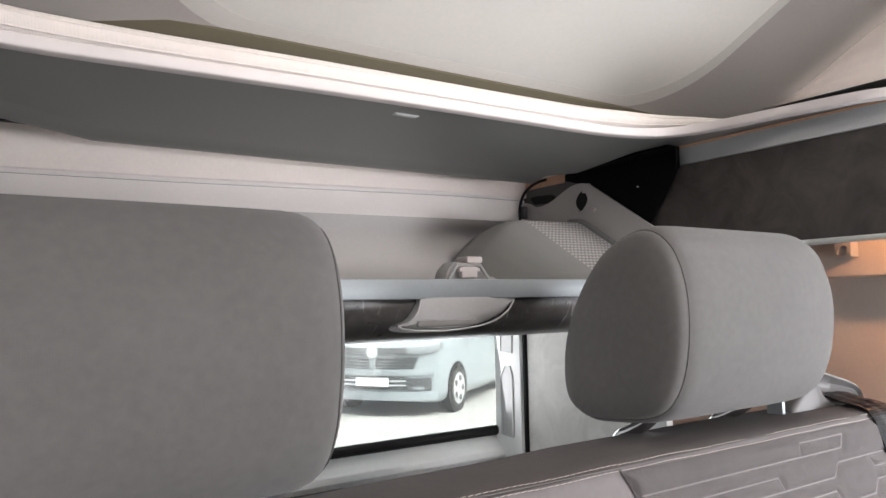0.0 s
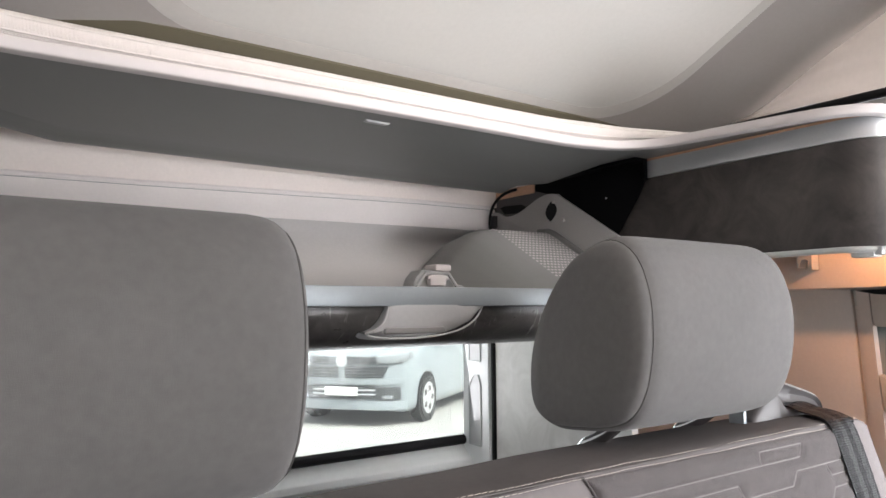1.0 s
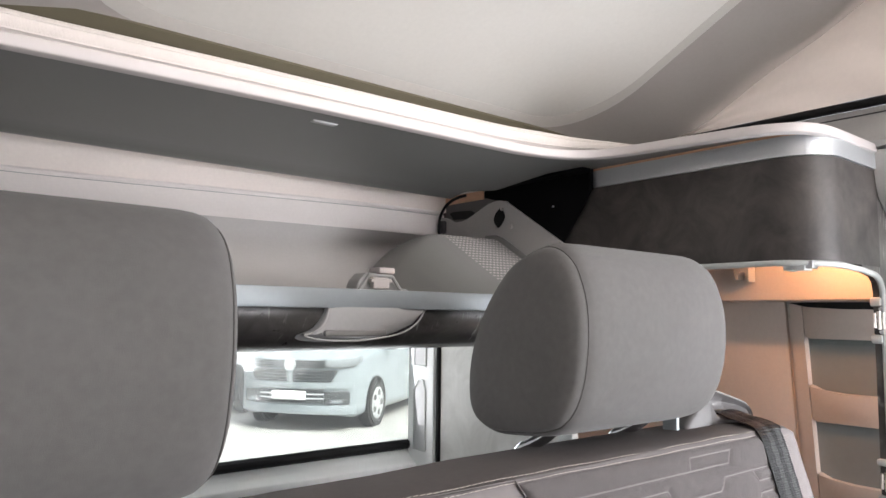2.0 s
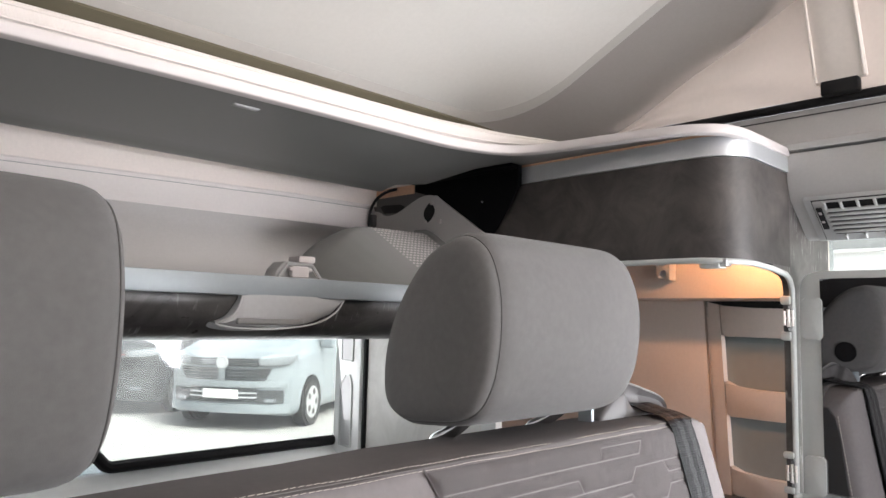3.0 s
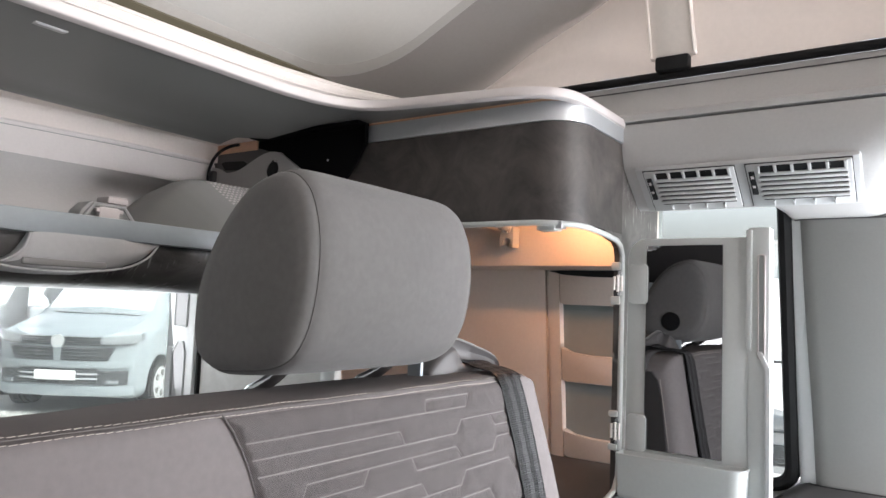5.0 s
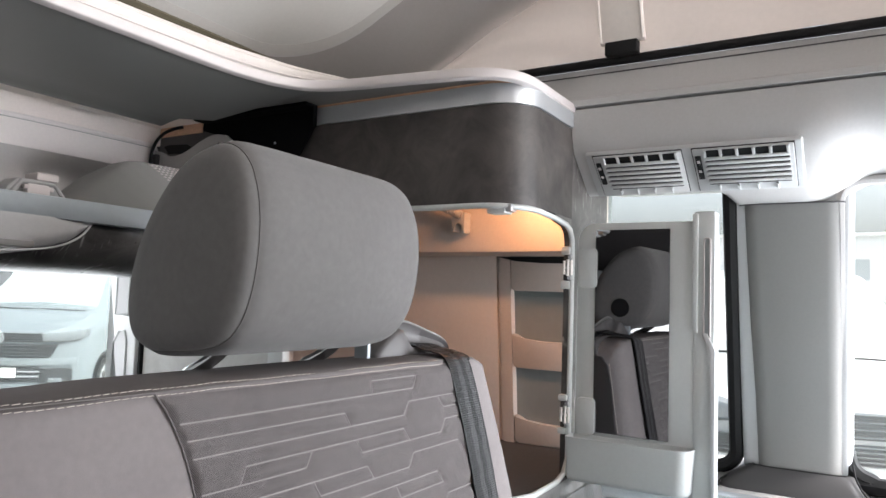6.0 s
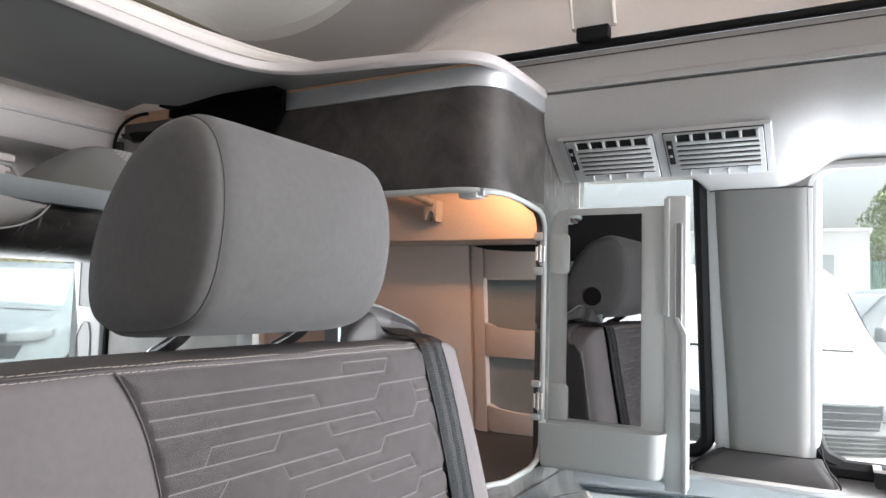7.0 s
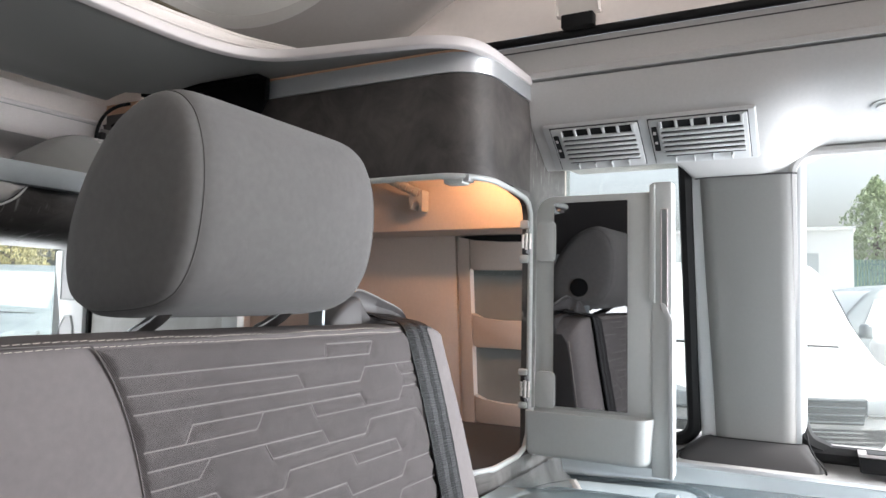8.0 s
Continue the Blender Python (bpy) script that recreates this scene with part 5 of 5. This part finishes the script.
belt = thing("seat_belt", "black webbing seat belt running over the bench edge", "seat belt", (1.03, 0.52, 1.4))
mid = [(1.033, 0.586, 1.5365), (1.031, 0.570, 1.5370), (1.027, 0.550, 1.5335), (1.020, 0.527, 1.5305), (1.013, 0.5105, 1.5250), (1.014, 0.5030, 1.510), (1.020, 0.4945, 1.473), (1.026, 0.4855, 1.43), (1.032, 0.471, 1.36), (1.039, 0.449, 1.25), (1.045, 0.423, 1.12)]
mid = smooth_line(mid, 6)
rows_ = []
for i, p in enumerate(mid):
    d = (mid[min(i + 1, len(mid) - 1)] - mid[max(i - 1, 0)]).normalized()
    side = Vector((1, 0.12 if i < 12 else 0, 0.0))
    side = (side - d * side.dot(d)).normalized()
    nr = side.cross(d).normalized()
    w = 0.0265
    prof = [(-w, -0.0006), (-w, 0.0008)] + [(w * q / 5, 0.0008 + 0.0002 * (q % 2)) for q in range(-4, 5)] + [(w, 0.0008), (w, -0.0006)]
    if nr.z - nr.y < 0:
        nr = -nr
    rows_.append([p + side * a + nr * b for a, b in prof])
part("webbing", loft(bmesh.new(), rows_), M_BELT, belt, "black ribbed webbing", 30)
for a0, a1 in ((4, 6), (8, 10)):
    bm = bmesh.new()
    loft(bm, [[q[a0] + (q[1] - q[0]) * 0.35, q[a1] + (q[1] - q[0]) * 0.35] for q in rows_], closed=False)
    part("webbing_stripe", bm, M_STRIPE, belt, "greyer woven stripe", 30)


# ---- headrests ----
def headrest(cx, lift):
    h = thing("headrest", "grey suede-look headrest with seamed side caps on chrome posts", "headrest", (cx, 0.56, 1.53), group="bench headrests")
    egg = smooth_line([(0.5354, 1.7287, 0), (0.5136, 1.7128, 0), (0.5012, 1.6866, 0), (0.4958, 1.6549, 0), (0.4973, 1.6165, 0), (0.5058, 1.5808, 0), (0.523, 1.5549, 0), (0.5502, 1.5422, 0), (0.5941, 1.5363, 0), (0.6345, 1.536, 0),
                       (0.6582, 1.5525, 0), (0.663, 1.5867, 0), (0.6548, 1.628, 0), (0.6321, 1.6729, 0), (0.5971, 1.712, 0), (0.5602, 1.729, 0)], 5, True)
    c = Vector((0.556, 1.637, 0))

    def ring(x, k):
        return [(x, c.x + (p.x - c.x) * k, lift + c.y + (p.y - c.y) * k) for p in egg]

    half, far = 0.1174, 0.1242
    prof = [(-half, 0.930), (-half + 0.003, 0.951), (-half + 0.008, 0.972), (-half + 0.0175, 0.983), (-0.0776, 0.989), (-0.0388, 0.989), (0, 0.989), (0.0388, 0.988), (0.0776, 0.986), (0.0999, 0.983), (0.1106, 0.972), (0.1174, 0.951), (0.1218, 0.918), (far, 0.885)]
    body_ = part("cushion", loft(bmesh.new(), [ring(cx + x, k) for x, k in prof], caps=False), M_SUEDE, h, "grey suede-look cushion", 60)
    left_cap = ((0.0, 0.928), (0.003, 0.924), (0.008, 0.90), (0.0125, 0.85), (0.0155, 0.70), (0.0170, 0.45), (0.0174, 0.2))
    right_cap = ((0.0, 0.883), (0.0015, 0.870), (0.004, 0.83), (0.006, 0.70), (0.007, 0.45), (0.0075, 0.2))
    for s, end, dome, seam in ((-1, half, left_cap, 0.9315), (1, far, right_cap, 0.886)):
        cap = part("side_cap", loft(bmesh.new(), [ring(cx + s * (end + d), k) for d, k in dome]), M_SUEDE, h, "flat side cap", 60)
        part("cap_seam", T(ring(cx + s * (end + 0.0005), seam) + ring(cx + s * (end + 0.0005), seam)[:1], 0.0007, 6), M_DTHREAD, cap, "dark seam cord")
    bm = bmesh.new()
    disc(bm, (cx + far + 0.0070, 0.580, 1.588 + lift), (1, 0, 0), 0.021, 0.005, 28)
    knob = part("release_button", bm, M_BLACK, h, "round black button")
    for x in (cx - 0.085, cx + 0.073):
        part("chrome_post", T(smooth_line([(x, 0.556, 1.570), (x, 0.566, 1.552), (x, 0.580, 1.5385), (x + 0.001, 0.600, 1.5275), (x + 0.002, 0.620, 1.5165), (x + 0.003, 0.626, 1.490)], 5), 0.0066, 14), M_POSTCHROME, h, "bent chrome post")
    return h


headrest(0.782, 0.0)
headrest(0.2055, -0.006)

# ---- outside: parked vans, building, trees ----
def paint(name, color):
    return mat(name, color, 0.35, 0.0, vary=0.03, grain=8, stain=1.0, bump=0.0, coat=0.25)


M_SILVER = paint("silver_blue_paint", (0.205, 0.228, 0.242))
M_DARKPAINT = paint("black_paint", (0.022, 0.023, 0.026))
M_WHITEPAINT = paint("white_paint", (0.40, 0.405, 0.41))
M_TYRE = mat("tyre_rubber", (0.02, 0.02, 0.02), 0.8, bump=0.1, fine=200)
M_RIM = mat("alloy_rim", (0.62, 0.63, 0.64), 0.3, 0.7)
# matt pale grey carries the washed-out sky reflection on glass
M_CARGLASS = mat("sky_washed_glass", (0.42, 0.45, 0.46), 0.3, 0.0, coat=0.1, bump=0.0)
M_LENS = mat("headlight_lens", (0.22, 0.235, 0.25), 0.2, 0.2, bump=0.0, coat=0.6)
M_PLATEW = mat("blank_plate", (0.80, 0.80, 0.78), 0.4, bump=0.0)
M_TRIMDARK = mat("weathered_grey_plastic", (0.034, 0.037, 0.040), 0.5, bump=0.05)
# bright sky mirrored in the white vans' windscreens, painted as plain white
M_SKYWHITE = mat("white_sky_reflection", (0.66, 0.67, 0.67), 0.5, vary=0.04, grain=20, bump=0.05)
M_BAR = mat("grey_grille_bar", (0.09, 0.098, 0.104), 0.45, bump=0.0)
M_RED = mat("red_grille_line", (0.45, 0.02, 0.02), 0.4, bump=0.0)


def van(label, coat, m, red=False, low=0.895, screen=None):
    """A panel-sided people carrier; its nose at s = 0, s runs to the tail, w across."""
    v = thing("parked_van", label, "van", group="vans in the yard")

    def sec(s, wid, z0, z1, shoulder, top):
        """One cross-section: half width, underside, top, shoulder height and the roof's half width."""
        r = 0.06
        half = [(0, z0), (wid - 0.10, z0), (wid - 0.03, z0 + 0.05), (wid, z0 + 0.16), (wid, shoulder - 0.06), (wid - 0.012, shoulder), (wid - (wid - top) * 0.5, (shoulder + z1) / 2), (top, z1 - r), (top - r, z1 - 0.006), (0, z1)]
        ring = half + [(-a, b) for a, b in half[-2:0:-1]]
        return [(s, a, b) for a, b in ring]

    secs = [sec(0.0, 0.22, 0.36, 0.975, 0.80, 0.20), sec(0.024, 0.36, 0.33, 0.99, 0.82, 0.33), sec(0.052, 0.48, 0.30, 1.005, 0.84, 0.44), sec(0.102, 0.62, 0.27, 1.03, 0.87, 0.57), sec(0.158, 0.735, 0.24, 1.055, 0.90, 0.67), sec(0.214, 0.825, 0.22, 1.08, 0.93, 0.74), sec(0.268, 0.90, 0.21, 1.10, 0.96, 0.80),
            sec(0.32, 0.94, 0.20, 1.12, 0.99, 0.83), sec(0.70, 0.952, 0.20, 1.215, 1.05, 0.83), sec(0.98, 0.952, 0.20, 1.28, 1.08, 0.80),
            sec(1.25, 0.952, 0.20, 1.52, 1.10, 0.77), sec(1.55, 0.952, 0.20, 1.80, 1.10, 0.72), sec(1.80, 0.952, 0.20, 1.92, 1.10, 0.70), sec(2.2, 0.952, 0.20, 1.97, 1.10, 0.71), sec(4.3, 0.952, 0.22, 1.96, 1.10, 0.71), sec(4.75, 0.94, 0.28, 1.90, 1.10, 0.70), sec(4.85, 0.90, 0.34, 1.80, 1.08, 0.66)]
    body_ = part("body", loft(bmesh.new(), secs), coat, v, "painted body shell", 40)

    def nose(w):
        """How far the rounded nose has fallen back at w."""
        return 0.30 * (abs(w) / 0.94) ** 2.6

    def bowed(name, w0, w1, z0, z1, out, material, label="", taper=0.0, deep=0.07):
        """A strip bent round the nose from w0 to w1; taper draws its ends in towards the top."""
        rings_ = []
        for k in range(13):
            w = w0 + (w1 - w0) * k / 12
            q = nose(w) - out
            hi = w * (1 + taper)
            rings_.append([(q, w, z0), (q - 0.006, (w + hi) / 2, (z0 + z1) / 2), (q, hi, z1), (q + deep, hi, z1), (q + deep, w, z0)])
        return part(name, loft(bmesh.new(), rings_), material, body_, label, 50)

    # windscreen and side glass lie just proud of the shell
    ws = [[(s - 0.012, -w, z + 0.006), (s - 0.012, w, z + 0.006)] for s, w, z in ((1.02, 0.74, 1.285), (1.25, 0.72, 1.525), (1.53, 0.66, 1.785), (1.66, 0.62, 1.85))]
    part("windscreen", loft(bmesh.new(), ws, closed=False), screen or M_CARGLASS, body_, "windscreen with a white sky reflection in its colour" if screen else "windscreen with pale sky glare in its colour")
    for sgn in (-1, 1):
        for s0, s1 in ((1.28, 2.02), (2.12, 3.2), (3.3, 4.5)):
            q = [[(a, sgn * 0.945, 1.13), (b, sgn * 0.765, 1.72)] for a, b in ((s0, max(s0, 1.62) if s0 < 1.5 else s0), (s1, s1))]
            part("side_glass", loft(bmesh.new(), q, closed=False), M_CARGLASS, body_, "side glass with pale sky glare in its colour")
        bm = loft(bmesh.new(), [[(q, sgn * w, z0), (q - 0.012, sgn * w, (z0 + z1) / 2), (q, sgn * w, z1), (q + 0.10, sgn * w, z1), (q + 0.10, sgn * w, z0)] for w, q, z0, z1 in
                                [(w, nose(w) - 0.02 + 0.03 * max(0, w - 0.8), z0, z1) for w, z0, z1 in ((0.52, 0.915, 1.00), (0.60, 0.912, 1.01), (0.72, 0.912, 1.025), (0.82, 0.922, 1.04), (0.90, 0.94, 1.055), (0.945, 0.97, 1.065))]])
        part("headlight", bm, M_LENS, body_, "clear swept headlight")
        part("lamp_edge", T([(nose(w) - 0.026, sgn * w, z) for w, z in ((0.52, 0.908), (0.60, 0.905), (0.72, 0.905), (0.82, 0.915), (0.90, 0.933))], 0.007, 6), M_TRIMDARK, body_, "dark lower lamp edge")
        bowed("fog_pocket", sgn * 0.50, sgn * 0.83, 0.385, 0.57, 0.006, M_TRIMDARK, "grey fog lamp pocket")
        bowed("fog_light", sgn * 0.60, sgn * 0.74, 0.40, 0.45, 0.026, M_LENS, "fog light")
        part("door_mirror", B(1.25, 1.38, sgn * 1.05 - 0.11, sgn * 1.05 + 0.11, 1.12, 1.34, bevel=0.05, seg=3), coat, body_, "door mirror")
    bowed("grille_back", -0.50, 0.50, low, 1.005, 0.012, M_TRIMDARK, "grey upper grille", 0.06)
    for k in range(4):
        z = low + 0.017 + (1.0 - low - 0.017) * k / 3
        line_ = red and k == 1
        bowed("grille_bar", -0.50, 0.50, z - 0.004, z + 0.004, 0.024, M_RED if line_ else M_BAR, "red grille line" if line_ else "bright grille bar")
    bowed("lower_grille", -0.60, 0.60, 0.70, low - 0.027, 0.014, M_BLACK if red else M_TRIMDARK, "grey lower grille", 0.13)
    for k in range(4):
        z = 0.722 + (low - 0.767) * k / 3
        bowed("lower_bar", -0.60 - 0.02 * k, 0.60 + 0.02 * k, z - 0.005, z + 0.005, 0.026, M_TRIMDARK if red else M_BAR)
    bm = bmesh.new()
    disc(bm, (-0.035, 0, 0.945), (-1, 0, 0), 0.085, 0.03, 28)
    part("round_badge", bm, M_RIM, body_, "plain round badge")
    bowed("grille_spine", -0.045, 0.045, 0.70, 0.87, 0.032, coat, "painted piece below the badge")
    bowed("bumper", -0.88, 0.88, 0.605, 0.695, 0.022, coat, "painted bumper", 0.0, 0.09)
    bowed("bumper_slot", -0.50, 0.50, 0.40, 0.60, 0.014, M_TRIMDARK, "grey bumper opening")
    for z in (0.47, 0.53):
        bowed("slot_bar", -0.50, 0.50, z - 0.010, z + 0.010, 0.024, M_BLACK if red else M_RIM)
    bowed("bumper_lip", -0.90, 0.90, 0.25, 0.375, 0.014, coat, "lower bumper lip", 0.0, 0.09)
    part("blank_plate", B(-0.055, -0.035, -0.26, 0.26, 0.455, 0.575, bevel=0.003), M_PLATEW, body_, "blank white plate")
    part("wiper", T([(0.97, -0.62, 1.275), (0.99, 0.0, 1.288)], 0.010, 6), M_BLACK, body_, "wiper")
    part("wiper", T([(0.97, 0.05, 1.278), (0.99, 0.62, 1.288)], 0.010, 6), M_BLACK, body_, "wiper")
    for s in (0.93, 3.93):
        for sgn in (-1, 1):
            bm = bmesh.new()
            disc(bm, (s, sgn * 0.90, 0.36), (0, 1, 0), 0.385, 0.13, 36)
            part("wheel_arch", bm, M_BLACK, body_, "dark wheel arch")
            bm = bmesh.new()
            disc(bm, (s, sgn * 0.87, 0.345), (0, 1, 0), 0.345, 0.22, 40)
            bmesh.ops.bevel(bm, geom=[e for e in bm.edges if len(e.link_faces) == 2 and e.calc_face_angle(0) > 1.0], offset=0.03, segments=2, affect="EDGES")
            wheel = part("wheel", bm, M_TYRE, v, "black tyre", 40)
            bm = bmesh.new()
            disc(bm, (s, sgn * 0.975, 0.345), (0, 1, 0), 0.235, 0.015, 36)
            part("rim", bm, M_RIM, wheel, "silver alloy rim")
            for k in range(5):
                a = 2 * math.pi * k / 5
                bm = bmesh.new()
                disc(bm, (s + 0.15 * math.cos(a), sgn * 0.982, 0.345 + 0.15 * math.sin(a)), (0, 1, 0), 0.045, 0.012, 14)
                part("rim_gap", bm, M_DARKTRIM, wheel, "dark gap between spokes")
    v.matrix_basis = m
    return v


def facing(nose, back):
    """A pose with local x from the nose along back, z up."""
    a = math.atan2(back[1], back[0])
    return Matrix.Translation((*nose, 0)) @ Matrix.Rotation(a, 4, "Z")


BACK = Vector((0.824, 0.567))
AXLE = Vector((-0.567, 0.824))
c1 = Vector((5.81, 9.91))
van("silver-blue van parked behind the tailgate", M_SILVER, facing(c1 - BACK * 0.93, BACK))
van("black van with a red grille line, parked in the row", M_DARKPAINT, facing(c1 + AXLE * 2.55 + BACK * 0.7 - BACK * 0.93, BACK), True)
van("white van parked beside the camper", M_WHITEPAINT, facing((5.2, 0.32), Vector((0.97, 0.245))), low=0.850, screen=M_SKYWHITE)
van("white van at the end of the row", M_WHITEPAINT, facing((4.6, 2.8), Vector((0.97, 0.245))), screen=M_SKYWHITE)
van("pale blue van further along the yard", M_SILVER, facing((13.2, 1.1), Vector((0.45, -0.89))))

M_RENDER = mat("white_render", (0.72, 0.73, 0.73), 0.85, vary=0.08, grain=3, stain=0.3, bump=0.2, fine=40)
hall = thing("white_building", "plain white flat-roofed building beyond the yard", "building", (34, 6, 0))
part("wall", B(35, 48, -1.25, 14, 0, 4.95), M_RENDER, hall, "white rendered wall")
part("roof", B(34.8, 48.2, -1.35, 14.2, 4.95, 5.07), M_RENDER, hall, "flat roof edge")
for y in (0.07, 2.6, 5.1):
    w = part("window", B(34.95, 35.05, y, y + 0.75, 3.05, 3.95), M_CARGLASS, hall, "grey window")
    part("sill", B(34.85, 35.05, y - 0.05, y + 0.80, 2.98, 3.05), M_RENDER, w)
M_FENCE = mat("green_fence_paint", (0.085, 0.15, 0.135), 0.7, vary=0.25, grain=2, stain=0.6, bump=0.0)
fence = thing("yard_fence", "tall green metal fence at the edge of the yard", "fence", (44, -6, 0))
for k in range(6):
    y = -1.6 - 2.2 * k
    part("post", B(43.95, 44.07, y - 0.05, y + 0.05, 0, 4.3), M_FENCE, fence)
    for z in (1.1, 2.5, 3.9):
        part("rail", B(44.0, 44.05, y - 2.15, y - 0.05, z, z + 0.08), M_FENCE, fence)
    for q in range(14):
        part("slat", B(44.05, 44.08, y - 0.14 - 0.152 * q, y - 0.03 - 0.152 * q, 0.1, 4.2), M_FENCE, fence)

M_LEAF = mat("tree_leaves", (0.24, 0.30, 0.16), 0.7, vary=0.4, grain=3, stain=0.5, bump=0.0)
M_LEAF2 = mat("autumn_leaves", (0.40, 0.35, 0.17), 0.7, vary=0.4, grain=3, stain=0.5, bump=0.0)
M_BARK = mat("bark", (0.08, 0.065, 0.05), 0.9, vary=0.3, bump=0.3, fine=40)


def tree(x, y, h, seed, leaf):
    rnd = random.Random(seed)
    t = thing("tree", "leafy tree with an uneven green crown", "tree", (x, y, 0), group="trees beyond the yard")
    part("trunk", T([(x, y, 0), (x + 0.1, y, h * 0.35), (x, y + 0.1, h * 0.8)], [0.25, 0.17, 0.05], 8), M_BARK, t)
    for k in range(6):
        a, z = k * 1.1 + rnd.random(), h * (0.3 + 0.08 * k)
        part("limb", T([(x, y, z), (x + math.cos(a) * h * 0.2, y + math.sin(a) * h * 0.2, z + h * 0.12)], [0.08, 0.03], 6), M_BARK, t)
    verts, faces = [], []
    for k in range(7000):
        f = rnd.random()
        z = h * (0.22 + 0.78 * f)
        a = rnd.random() * 2 * math.pi
        r = h * 0.36 * (1 - f) ** 0.55 * (0.3 + 0.7 * rnd.random() ** 0.5) * (0.78 + 0.3 * math.sin(f * 17 + seed + 2.0 * math.sin(a * 3 + f * 5)) + 0.12 * math.sin(a * 7 + f * 31))
        p = Vector((x + r * math.cos(a), y + r * math.sin(a), z + rnd.gauss(0, 0.15)))
        q = Euler((rnd.random() * 6, rnd.random() * 6, rnd.random() * 6)).to_matrix()
        s = 0.07 + 0.10 * rnd.random()
        i = len(verts)
        verts += [p + q @ Vector(c) * s for c in ((-1, 0, 0), (0, -0.5, 0.1), (1, 0, 0), (0, 0.5, 0.1))]
        faces.append((i, i + 1, i + 2, i + 3))
    me = bpy.data.meshes.new("crown")
    me.from_pydata(verts, [], faces)
    bm = bmesh.new()
    bm.from_mesh(me)
    bpy.data.meshes.remove(me)
    part("crown", bm, leaf, t, "ragged leafy crown", 0)


for x, y, h, seed, leaf in ((52, -3.2, 9.6, 1, M_LEAF), (50, -6.3, 8.6, 2, M_LEAF2), (53, -9.0, 9.2, 3, M_LEAF), (55, 1.5, 7.2, 4, M_LEAF), (54, -0.8, 6.6, 5, M_LEAF), (38, 44, 8, 6, M_LEAF), (30, 50, 8.5, 7, M_LEAF2), (47, 36, 9, 8, M_LEAF)):
    tree(x, y, h, seed, leaf)
